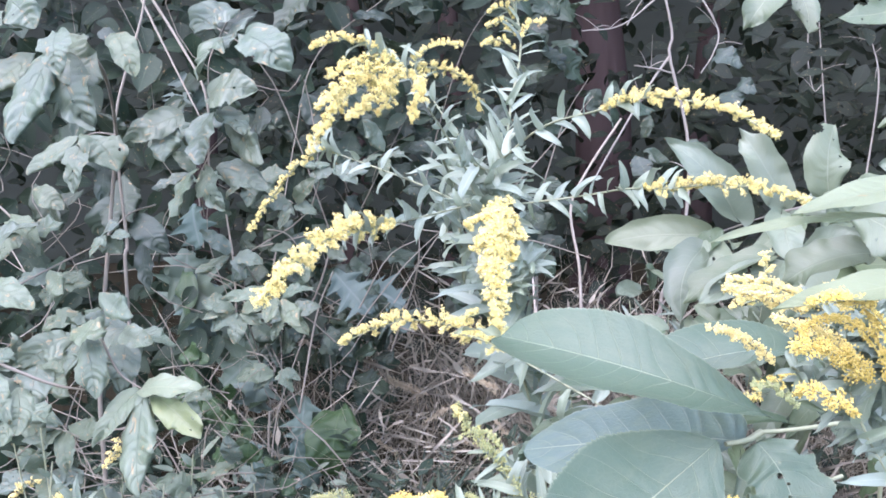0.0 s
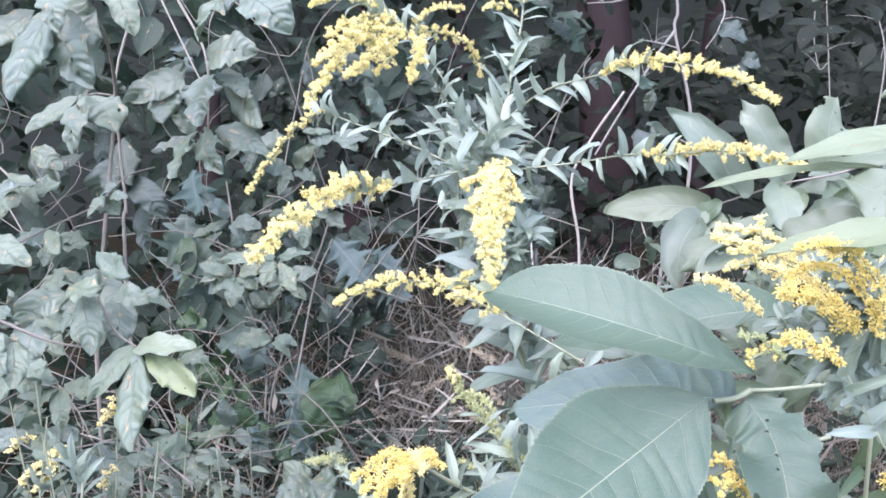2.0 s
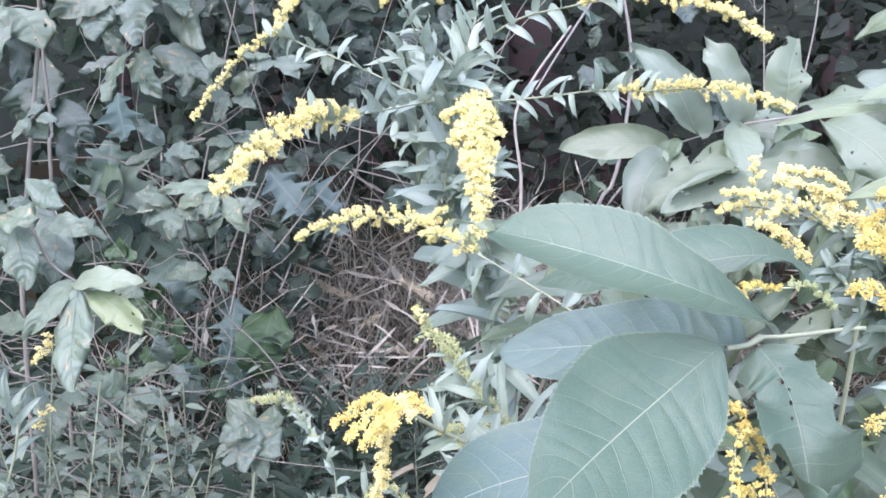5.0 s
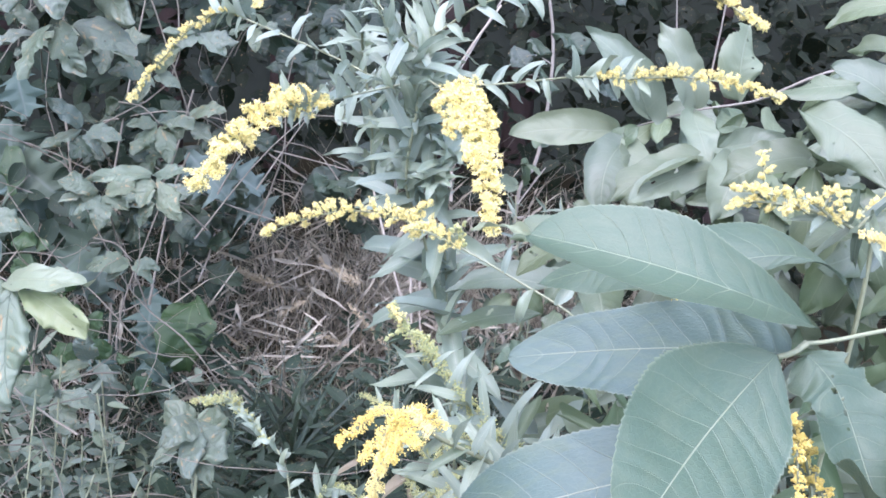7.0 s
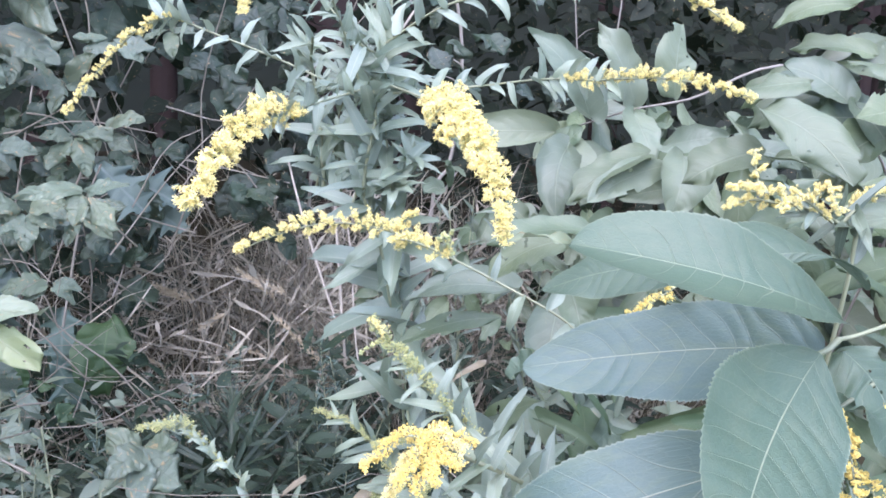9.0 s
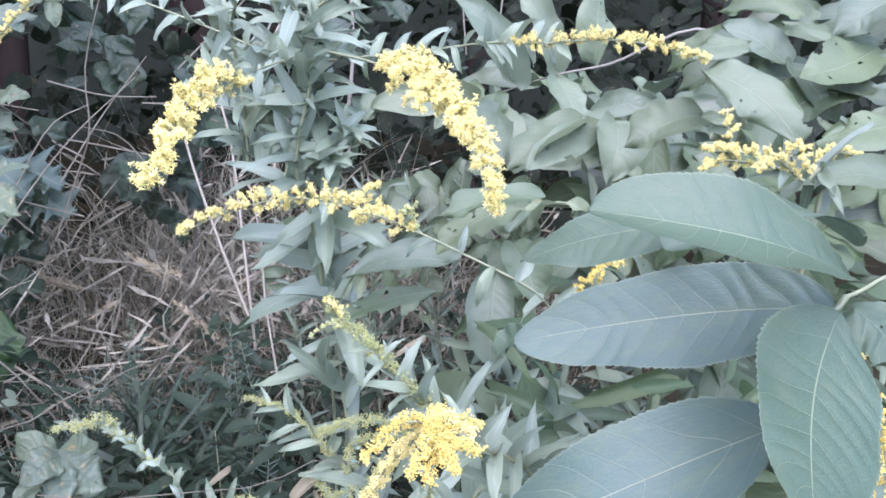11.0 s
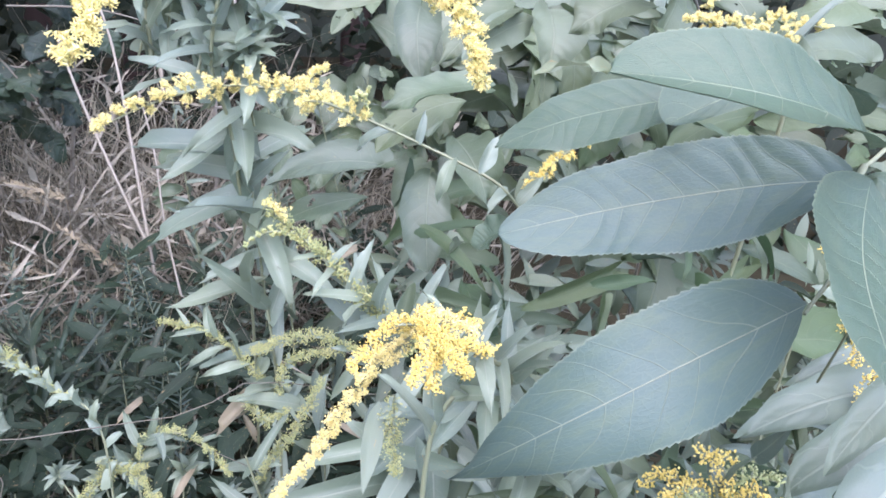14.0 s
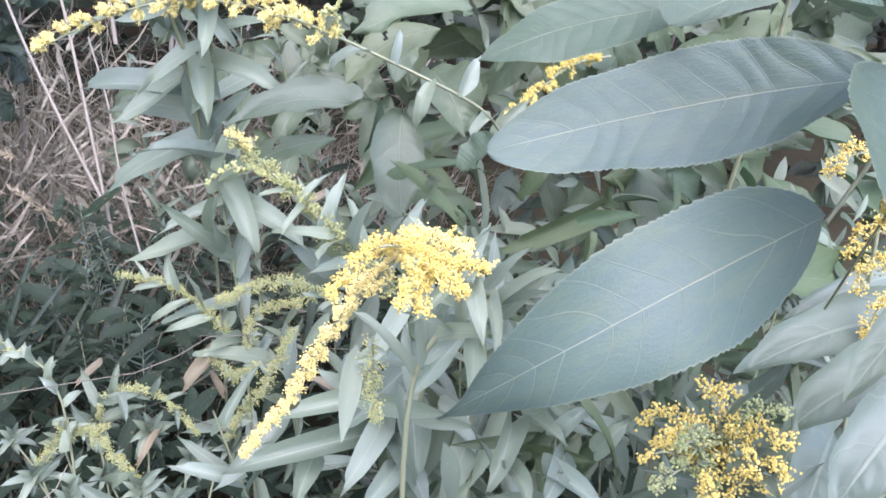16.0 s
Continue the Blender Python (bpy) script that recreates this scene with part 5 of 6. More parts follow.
def leaf_cluster(at, count, size, seed):
    """Opposite leaves drooping from the end of a thin twig."""
    r = random.Random(seed)
    c = Vector(at)
    root = c + Vector((r.uniform(-0.08, 0.08), r.uniform(0.05, 0.15), r.uniform(-0.10, 0.06)))
    stem(shrub, [tuple(root), tuple(root.lerp(c, 0.6) + Vector((0, 0, 0.012))), at], 0.0014, 0.0009, "twig", VINE, 5, 10)
    turn = r.uniform(0, 6.28)
    for i in range(count):
        a = turn + i * 6.28 / count + r.uniform(-0.3, 0.3)
        way = Vector((math.cos(a), -0.35 + 0.25 * math.sin(a), 0.55 * math.sin(a) - r.uniform(0.15, 0.6))).normalized()
        long = size * r.uniform(0.75, 1.2)
        b = c + way * 0.006
        leaf(shrub, "oval", b, b + way * long, long * r.uniform(0.52, 0.66), OVAL, (way.x * 0.4, -0.75, 0.75), r.randrange(6))


for i, (x, y, z, count, size) in enumerate((
        (-0.390, 1.226, 1.074, 5, 0.058), (-0.349, 1.276, 1.075, 4, 0.055), (-0.452, 1.223, 1.054, 5, 0.058), (-0.427, 1.118, 1.014, 5, 0.055),
        (-0.417, 1.212, 0.964, 4, 0.050), (-0.228, 1.379, 1.092, 6, 0.045), (-0.167, 1.428, 1.079, 5, 0.050), (-0.459, 1.379, 1.090, 3, 0.045),
        (-0.519, 1.434, 1.137, 4, 0.055), (-0.182, 1.640, 1.165, 5, 0.055), (-0.420, 1.392, 1.203, 2, 0.040), (-0.545, 1.393, 1.211, 4, 0.060),
        (-0.220, 1.614, 0.951, 4, 0.050), (-0.341, 1.462, 0.941, 4, 0.040), (-0.441, 1.205, 0.905, 4, 0.050), (-0.270, 1.300, 0.849, 4, 0.050),
        (-0.355, 1.250, 0.855, 3, 0.050), (-0.261, 1.498, 0.823, 3, 0.050), (-0.326, 1.513, 1.372, 4, 0.060),
        (-0.257, 1.633, 1.289, 5, 0.055), (-0.195, 1.663, 1.241, 4, 0.055), (-0.130, 1.715, 1.308, 4, 0.050), (-0.145, 1.691, 1.172, 4, 0.055), (-0.346, 1.600, 1.290, 5, 0.055),
        (-0.279, 1.560, 1.157, 4, 0.050), (-0.040, 1.760, 1.330, 4, 0.055))):
    leaf_cluster((x, y, z), count, size, 800 + i)

rng = random.Random(21)


def hanging_leaves(parent, count, box, size, material, kind="oval", clumps=6, seed=1, width=0.6, keep=None, stuff=""):
    """Leaves in loose clumps in a box; each a part, or one joined mesh where stuff names it."""
    r = random.Random(seed)
    mats4 = []
    while len(mats4) < count:
        c = Vector([r.uniform(*box[i]) for i in range(3)])
        if keep and not keep(c):
            continue
        for _ in range(r.randint(2, clumps)):
            b = c + Vector((r.gauss(0, 0.03), r.gauss(0, 0.03), r.gauss(0, 0.03)))
            way = Vector((r.uniform(-1, 1), r.uniform(-1, 0.5), r.uniform(-1.1, 0.25))).normalized()
            length = size * r.uniform(0.6, 1.25)
            face = Vector((r.uniform(-0.5, 0.5), -0.7, r.uniform(0.1, 1.0)))
            mats4.append(axes(b, b + way * length, length * width * r.uniform(0.8, 1.15), face))
    if stuff:
        grid = leaf_grid("oval" if kind == "oval" else kind, 6, 2, 0.3, 0.15, 0.2, seed)
        return mesh_of_many(stuff, grid, mats4, material)
    for m in mats4[:count]:
        part("leaf", shared_leaf(kind, material, r.choice((0, 2, 4, 0, 2, 4, 1, 3))), parent, "", m)


def mesh_of_many(name, grid, mats4, material):
    return many(name, grid, [np.array(m) for m in mats4], material)


# The shrub's back leaves take the darker leaf, their shade painted in.
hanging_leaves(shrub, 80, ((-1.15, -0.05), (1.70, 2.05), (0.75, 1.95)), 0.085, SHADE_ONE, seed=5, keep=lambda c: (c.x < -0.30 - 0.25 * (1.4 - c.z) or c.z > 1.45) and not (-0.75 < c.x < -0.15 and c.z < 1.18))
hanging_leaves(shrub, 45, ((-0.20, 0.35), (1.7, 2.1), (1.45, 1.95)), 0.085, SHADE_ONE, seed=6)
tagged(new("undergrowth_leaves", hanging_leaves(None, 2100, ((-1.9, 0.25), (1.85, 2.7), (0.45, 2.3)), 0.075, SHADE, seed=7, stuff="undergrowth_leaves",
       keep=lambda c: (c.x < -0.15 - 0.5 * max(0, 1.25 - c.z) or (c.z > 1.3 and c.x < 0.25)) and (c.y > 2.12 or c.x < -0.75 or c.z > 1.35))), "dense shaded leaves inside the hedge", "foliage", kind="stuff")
tagged(new("undergrowth_leaves", hanging_leaves(None, 700, ((-1.3, -0.1), (1.95, 2.6), (0.45, 1.05)), 0.06, SHADE, seed=8, stuff="undergrowth_leaves")), "small leaves low in the hedge, coloured dark for shade", "foliage", kind="stuff")
twigs = []
for i in range(30):
    x, y = rng.uniform(-1.5, 0.0), rng.uniform(1.6, 2.5)
    z = rng.uniform(0.4, 1.2)
    lean = Vector((rng.uniform(-0.5, 0.5), rng.uniform(-0.15, 0.15), rng.uniform(0.4, 1.0)))
    p = [Vector((x, y, z)) + lean * k * 0.16 + Vector((rng.gauss(0, 0.06), rng.gauss(0, 0.03), rng.gauss(0, 0.05))) for k in range(7)]
    twigs.append((smooth_line([tuple(q) for q in p], 22), rng.uniform(0.0010, 0.0024), 0.0006))
for i in range(120):
    a = Vector((rng.uniform(-0.95, -0.05), rng.uniform(1.05, 1.75), rng.uniform(0.55, 0.95)))
    lean = Vector((rng.uniform(-1, 1), rng.uniform(-0.3, 0.3), rng.uniform(-0.4, 0.8))).normalized() * rng.uniform(0.03, 0.07)
    p = [a + lean * k + Vector((rng.gauss(0, 0.012), rng.gauss(0, 0.012), rng.gauss(0, 0.012))) for k in range(6)]
    twigs.append((smooth_line([tuple(v) for v in p], 10), rng.uniform(0.0006, 0.0013), 0.0005))
tagged(new("hedge_twigs", tubes("hedge_twigs", twigs, VINE, 5)), "tangled thin bare twigs inside the hedge", "twigs", kind="stuff")

# ---- sapling with lobed leaves ----
lobed = thing("lobed_leaf_sapling", (-0.35, 2.0, bank(-0.35, 2.0)), "young sapling with blue-green pointed lobed leaves", "sapling")
for pts, r in (
        ([(-0.33, 2.02, 0.2), (-0.308, 1.968, 0.702), (-0.290, 1.983, 0.895), (-0.201, 1.966, 1.043), (-0.153, 1.979, 1.209)], 0.005),
        ([(-0.289, 1.883, 0.631), (-0.275, 1.896, 0.795), (-0.211, 1.911, 0.985)], 0.0035), ([(-0.220, 1.848, 0.819), (-0.186, 1.863, 1.010), (-0.152, 1.871, 1.100)], 0.004),
        ([(-0.379, 2.002, 0.891), (-0.390, 2.037, 1.083), (-0.415, 2.076, 1.205)], 0.005), ([(-0.449, 1.885, 0.680), (-0.377, 1.875, 0.671), (-0.294, 1.864, 0.654), (-0.171, 1.884, 0.633)], 0.003),
        ([(-0.298, 1.911, 1.003), (-0.240, 1.939, 1.349), (-0.193, 1.954, 1.534), (-0.039, 1.914, 1.651)], 0.003)):
    stem(lobed, pts, r * 0.65, r * 0.4, "stem", VINE, 6, 20)
LOBED_A = (
    ((-0.509, 2.058, 0.981), (-0.497, 2.050, 1.144), 0.24), ((-0.544, 2.076, 1.092), (-0.403, 2.009, 0.988), 0.20), ((-0.490, 2.077, 1.230), (-0.470, 2.020, 1.134), 0.16),
    ((-0.278, 1.988, 0.955), (-0.421, 1.948, 0.842), 0.13), ((-0.308, 1.954, 0.901), (-0.339, 1.924, 0.787), 0.14), ((-0.225, 1.949, 0.829), (-0.232, 1.910, 0.720), 0.15),
    ((-0.298, 1.888, 0.703), (-0.297, 1.832, 0.617), 0.10), ((-0.159, 1.920, 1.095), (-0.073, 1.864, 1.010), 0.14), ((-0.111, 2.018, 1.061), (-0.011, 1.966, 1.019), 0.14),
    ((-0.403, 2.050, 1.511), (-0.462, 1.993, 1.434), 0.14), ((-0.517, 2.150, 1.522), (-0.528, 2.092, 1.430), 0.12), ((-0.240, 1.893, 0.749), (-0.191, 1.865, 0.651), 0.15))
for b, t, w in LOBED_A:
    k = (Vector(t) - Vector(b)).length
    leaf(lobed, "lobed", b, Vector(b).lerp(Vector(t), 1.05), max(k, w * 0.8) * 1.1, LOBED, (random.uniform(-0.3, 0.2), -0.9, random.uniform(0.1, 0.5)))
for b, t, w in (((-0.333, 1.891, 0.749), (-0.301, 1.846, 0.681), 0.10), ((-0.478, 2.054, 1.079), (-0.453, 2.020, 0.930), 0.2), ((-0.093, 2.066, 1.014), (-0.001, 1.984, 0.960), 0.13)):
    k = (Vector(t) - Vector(b)).length
    leaf(lobed, "lobed", b, Vector(b).lerp(Vector(t), 1.05), max(k, w * 0.8) * 1.1, LOBED, (random.uniform(-0.3, 0.2), -0.9, random.uniform(0.1, 0.5)))
leaf(lobed, "oval", (-0.142, 1.928, 0.808), (-0.150, 1.868, 0.683), 0.115, DEEP, (0, -0.9, 0.3), 2, label="deep green broad leaf")
leaf(lobed, "leaflet", (-0.503, 2.046, 1.083), (-0.491, 2.008, 0.988), 0.05, DEEP, (0, -0.9, 0.3), label="deep green leaf in front of a paler one")

# ---- small-leaved climber ----
climber = thing("climber", (-0.28, 1.75, bank(-0.28, 1.75)), "small climber with round green leaves", "climber")
stem(climber, [(-0.28, 1.78, 0.2), (-0.278, 1.689, 0.723), (-0.309, 1.697, 0.826), (-0.348, 1.652, 0.900)], 0.002, 0.001)
hanging_leaves(climber, 22, ((-0.48, -0.25), (1.62, 1.8), (0.72, 0.92)), 0.045, DEEP, seed=9, width=0.85)
ivy = thing("climber", (-0.12, 2.1, bank(-0.12, 2.1)), "climber with small dark green leaves on thin stems", "climber")
stem(ivy, [(-0.12, 2.1, 0.2), (-0.178, 2.042, 0.731), (-0.178, 2.004, 0.890), (-0.208, 2.017, 1.061)], 0.003, 0.001, material=VINE)
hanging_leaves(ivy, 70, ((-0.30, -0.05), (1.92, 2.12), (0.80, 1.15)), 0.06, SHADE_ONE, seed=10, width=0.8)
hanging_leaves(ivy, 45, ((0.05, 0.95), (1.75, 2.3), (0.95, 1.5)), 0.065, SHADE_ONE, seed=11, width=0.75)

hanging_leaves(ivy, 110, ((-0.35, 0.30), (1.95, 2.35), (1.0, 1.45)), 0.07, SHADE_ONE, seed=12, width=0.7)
for i in range(14):
    a = Vector((rng.uniform(-0.35, 0.3), rng.uniform(1.85, 2.2), rng.uniform(0.9, 1.3)))
    way = Vector((rng.uniform(-1, 1), rng.uniform(-0.2, 0.2), rng.uniform(-0.1, 0.8))).normalized() * rng.uniform(0.15, 0.4)
    stem(ivy, [tuple(a), tuple(a + way * 0.5 + Vector((0, 0, rng.uniform(-0.03, 0.04)))), tuple(a + way)], 0.0018, 0.0009, "twig", VINE, 5, 8)

# ---- dry grass ----
def grass(count, seed):
    r = np.random.default_rng(seed)
    vs, fs, at = [], [], 0
    for i in range(count):
        x, y = r.uniform(-0.55, 1.15), r.uniform(1.85, 3.1)
        # Fewer blades towards the left stand for the hedge's shade on the straw.
        if r.random() < 0.75 - 1.4 * max(0.0, x + 0.1):
            continue
        if noise.noise(Vector((x * 5.0, y * 5.0, 2.0))) < -0.04:
            continue
        z = bank(x, y)
        lean = r.normal(size=2) * 0.9
        tall = r.uniform(0.25, 0.78) * (1 if x < 0.75 else 0.8)
        k = 10
        f = np.linspace(0, 1, k)
        bow = r.uniform(0.1, 1.0)
        line = np.stack([x + lean[0] * tall * f ** 1.6 * bow * 1.3, y + lean[1] * tall * f ** 1.6 * bow - 0.05 * f, z + tall * (f - 0.42 * bow * f ** 2.4)], -1)
        line += np.cumsum(r.normal(size=(k, 3)) * 0.024, axis=0)
        w = r.uniform(0.0007, 0.0020) if r.random() < 0.84 else r.uniform(0.0026, 0.0046)
        a = r.uniform(0, 6.28)
        side = np.array([math.cos(a), math.sin(a) * 0.5, r.uniform(-0.3, 0.3)])
        ww = w * np.sin(np.pi * np.clip(f * 0.8 + 0.2, 0, 0.985))[:, None]
        mid = line + np.array([0, -0.001, 0.0006])
        vs += [line - side * ww, mid, line + side * ww]
        q = np.arange(k - 1)
        for c in range(2):
            a0, b0 = at + c * k, at + (c + 1) * k
            fs.append(np.stack([a0 + q, a0 + q + 1, b0 + q + 1, b0 + q], -1))
        at += 3 * k
    return mesh_of("dry_grass", np.concatenate(vs), np.concatenate(fs), [STRAW])


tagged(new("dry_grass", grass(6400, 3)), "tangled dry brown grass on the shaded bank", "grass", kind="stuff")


blades = []
r = random.Random(55)
for i in range(1700):
    x, y = r.uniform(-0.5, 1.1), r.uniform(1.8, 2.7)
    if noise.noise(Vector((x * 4.0, y * 4.0, 2.0))) < -0.15 or (x < -0.15 and r.random() < 0.6):
        continue
    b = Vector((x, y, bank(x, y) + r.uniform(0.05, 0.62)))
    way = Vector((r.uniform(-1, 1), r.uniform(-0.8, 0.4), r.uniform(-0.9, 0.7))).normalized()
    length = r.uniform(0.07, 0.20)
    blades.append(axes(b, b + way * length, r.uniform(0.003, 0.0065), (r.uniform(-0.6, 0.6), -0.7, r.uniform(0, 0.8))))
tagged(new("dry_grass_blades", mesh_of_many("dry_grass_blades", leaf_grid("lance", 9, 1, 0.5, 0.9, 0.6, 4, crinkle=0.4), blades, PALE_STRAW)), "withered curled grass blades caught in the tangle", "grass", kind="stuff")


def seed_head(b, t):
    ob = thing("grass_seed_head", b, "dry pale grass stalk with a bristly seed head", "grass", "grass seed heads")
    b, t = Vector(b), Vector(t)
    d = (t - b)
    foot = Vector((b.x + 0.02, b.y + 0.06, bank(b.x, b.y)))
    stem(ob, [tuple(foot), tuple(foot.lerp(b, 0.6) + Vector((0, 0.02, 0.03))), tuple(b), tuple(t)], 0.001, 0.0005, "stalk", SEED, 4, 16)
    mats4 = []
    for i in range(60):
        f = i / 60
        c = b + d * f
        n = (d.normalized() * 0.9 + Vector((rng.gauss(0, 0.5), rng.gauss(0, 0.5), rng.gauss(0, 0.5)))).normalized()
        mats4.append(axes(c, c + n * 0.013, 0.003, (0, -1, 0.3)))
    part("seed_spike", mesh_of_many("seed_spike", leaf_grid("lance", 3, 1, 0.4, 0, 0, 2), mats4, SEED), ob)


for b, t in (((0.242, 1.846, 0.716), (0.156, 1.912, 0.804)), ((0.186, 2.123, 0.789), (0.113, 2.173, 0.843)), ((0.015, 2.206, 0.766), (-0.076, 2.260, 0.797)), ((0.087, 2.150, 0.684), (0.167, 2.103, 0.664)),
             ((-0.041, 2.202, 0.623), (-0.101, 2.239, 0.649)), ((-0.006, 2.210, 0.779), (-0.082, 2.230, 0.800)), ((0.083, 2.086, 0.772), (0.030, 2.091, 0.739)), ((0.030, 2.198, 0.770), (-0.064, 2.200, 0.811)), ((0.184, 1.974, 0.838), (0.110, 1.995, 0.867))):
    seed_head(b, t)
dead = thing("dead_stalks", (0.10, 1.75, bank(0.1, 1.75)), "upright bleached dead stalks in the grass", "stalks")
for pts, r in (([(0.255, 1.733, 0.754), (0.248, 1.781, 0.944), (0.241, 1.821, 1.096), (0.229, 1.845, 1.172)], 0.0024), ([(0.248, 1.750, 0.811), (0.213, 1.796, 0.929), (0.185, 1.836, 1.037), (0.169, 1.862, 1.113)], 0.0024),
               ([(0.257, 1.617, 0.751), (0.248, 1.646, 0.858), (0.247, 1.672, 0.965), (0.237, 1.698, 1.054)], 0.0016), ([(0.349, 1.920, 1.019), (0.345, 1.927, 1.106), (0.328, 1.936, 1.221), (0.363, 1.942, 1.302), (0.432, 1.951, 1.406)], 0.003),
               ([(0.048, 2.251, 1.033), (-0.001, 2.286, 1.071), (0.223, 2.161, 1.034)], 0.002), ([(-0.141, 2.000, 0.830), (-0.123, 2.004, 0.878), (-0.111, 2.008, 0.927)], 0.002), ([(0.3, 2.6, 0.4), (0.292, 2.295, 0.998), (0.277, 2.316, 1.089)], 0.004)):
    stem(dead, pts, r * 1.2, r * 0.8, "stalk", BLEACHED, 6, 20)

# ---- undergrowth: leafy shoots at the foot of the bank ----
def low_shoot(x, y, tall, long, seed, material=None, count=15, small=False):
    r = random.Random(seed)
    z = bank(x, y)
    ob = thing("leafy_shoot", (x, y, z), "low weed with small pale grey-green leaves" if small else "low leafy shoot with narrow pale green leaves" if material is None else "low leafy shoot with narrow dark green leaves", "weed", "low leafy shoots")
    pts = [(x, y, z - 0.02), (x + r.gauss(0, 0.03), y - 0.02, z + tall * 0.5), (x + r.gauss(0, 0.06), y - 0.05, z + tall)]
    line = stem(ob, pts, 0.0013 if small else 0.0024, 0.0009, count=14)
    material = material or WEEDY
    leafy(ob, line, int(count * 1.3), long * 0.68, long * 0.36, 0.42 if small else 0.17 if material is WEEDY else 0.13, 0.55 if small else 0.25, 1.0, 60, seed=seed, material=material, kind="leaflet" if small else "lance")


k = 200
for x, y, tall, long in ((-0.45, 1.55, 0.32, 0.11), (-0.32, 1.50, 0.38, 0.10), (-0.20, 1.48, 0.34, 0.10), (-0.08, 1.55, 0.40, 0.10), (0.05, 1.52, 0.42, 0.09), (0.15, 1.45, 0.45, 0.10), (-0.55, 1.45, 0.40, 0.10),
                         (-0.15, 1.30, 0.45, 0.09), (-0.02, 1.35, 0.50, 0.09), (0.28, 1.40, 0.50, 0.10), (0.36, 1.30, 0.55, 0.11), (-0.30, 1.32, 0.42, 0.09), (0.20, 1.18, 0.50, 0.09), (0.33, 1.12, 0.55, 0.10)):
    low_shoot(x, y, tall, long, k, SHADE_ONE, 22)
    k += 1
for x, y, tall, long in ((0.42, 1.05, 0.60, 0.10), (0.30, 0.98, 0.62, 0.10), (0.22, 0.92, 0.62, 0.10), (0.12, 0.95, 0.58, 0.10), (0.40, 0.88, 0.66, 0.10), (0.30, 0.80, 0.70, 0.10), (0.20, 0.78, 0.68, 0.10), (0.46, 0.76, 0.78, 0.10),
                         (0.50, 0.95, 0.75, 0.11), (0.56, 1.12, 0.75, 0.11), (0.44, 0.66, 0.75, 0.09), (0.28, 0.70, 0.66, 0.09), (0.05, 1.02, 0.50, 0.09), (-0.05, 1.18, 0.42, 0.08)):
    # Shoots left of x = 0.15 take the leaf colour darkened for shade.
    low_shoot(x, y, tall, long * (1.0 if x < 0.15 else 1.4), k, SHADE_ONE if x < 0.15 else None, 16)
    k += 1
for top in ((-0.090, 1.894, 0.675), (-0.010, 1.859, 0.702), (0.057, 1.819, 0.680), (0.129, 1.843, 0.699), (0.178, 1.768, 0.732), (0.203, 1.640, 0.731), (0.055, 1.997, 0.698), (0.210, 1.522, 0.734), (-0.057, 1.761, 0.673),
            (0.065, 1.699, 0.677), (0.131, 1.668, 0.693), (-0.117, 2.080, 0.671), (0.143, 1.495, 0.719), (-0.195, 1.945, 0.662), (-0.263, 1.985, 0.679)):
    low_shoot(top[0], top[1] + 0.05, top[2] - bank(top[0], top[1] + 0.05), 0.055, k, SHADE_ONE, 38)
    k += 1
# small pale weeds at the foot of the hedge
for top in ((-0.428, 1.154, 0.848), (-0.381, 1.203, 0.839), (-0.305, 1.152, 0.845), (-0.294, 1.252, 0.836), (-0.227, 1.200, 0.833), (-0.385, 1.101, 0.834), (-0.311, 1.099, 0.829), (-0.238, 1.147, 0.812), (-0.164, 1.195, 0.802),
            (-0.456, 1.306, 0.850), (-0.387, 1.355, 0.844), (-0.301, 1.401, 0.819), (-0.137, 1.291, 0.768), (-0.231, 1.393, 0.766)):
    low_shoot(top[0], top[1] + 0.05, top[2] - bank(top[0], top[1] + 0.05), 0.050, k, OVAL, 20, True)
    k += 1
# taller pale shoots in front of the bank
for x, y, tall, long in ((0.21, 0.84, 0.80, 0.12), (0.28, 0.82, 0.84, 0.11), (0.27, 0.95, 0.85, 0.12), (0.33, 0.72, 0.90, 0.11), (0.24, 0.70, 0.84, 0.10),
                         (0.40, 0.78, 0.90, 0.11), (0.22, 1.08, 0.78, 0.11), (0.36, 0.98, 0.86, 0.12)):
    low_shoot(x, y, tall, long * 1.45, k, None, 17)
    k += 1
weeds = []
r = random.Random(77)
for i in range(4200):
    x, y = r.uniform(-0.9, 1.0), r.uniform(0.75, 2.3)
    z = bank(x, y) + r.uniform(0.0, 0.42) * (1.0 if y < 1.75 else 0.6) + (0.15 if x > 0.15 else 0)
    b = Vector((x, y, z))
    way = Vector((r.uniform(-1, 1), r.uniform(-1, 0.7), r.uniform(-0.4, 0.7))).normalized()
    length = r.uniform(0.04, 0.10)
    weeds.append(axes(b, b + way * length, length * r.uniform(0.15, 0.3), (r.uniform(-0.4, 0.4), -0.5, 0.9)))
pale_weeds = []
for i in range(3700):
    x, y = r.uniform(-0.7, 0.26), r.uniform(1.15, 1.82)
    if noise.noise(Vector((x * 6.0, y * 6.0, 7.0))) < -0.05:
        continue
    b = Vector((x, y, bank(x, y) + r.uniform(0.12, 0.56)))
    way = Vector((r.uniform(-1, 1), r.uniform(-1, 0.7), r.uniform(-0.3, 0.8))).normalized()
    length = r.uniform(0.025, 0.06)
    (pale_weeds if x < -0.08 and i % 3 == 1 else weeds).append(axes(b, b + way * length, length * r.uniform(0.2, 0.4), (r.uniform(-0.4, 0.4), -0.5, 0.9)))
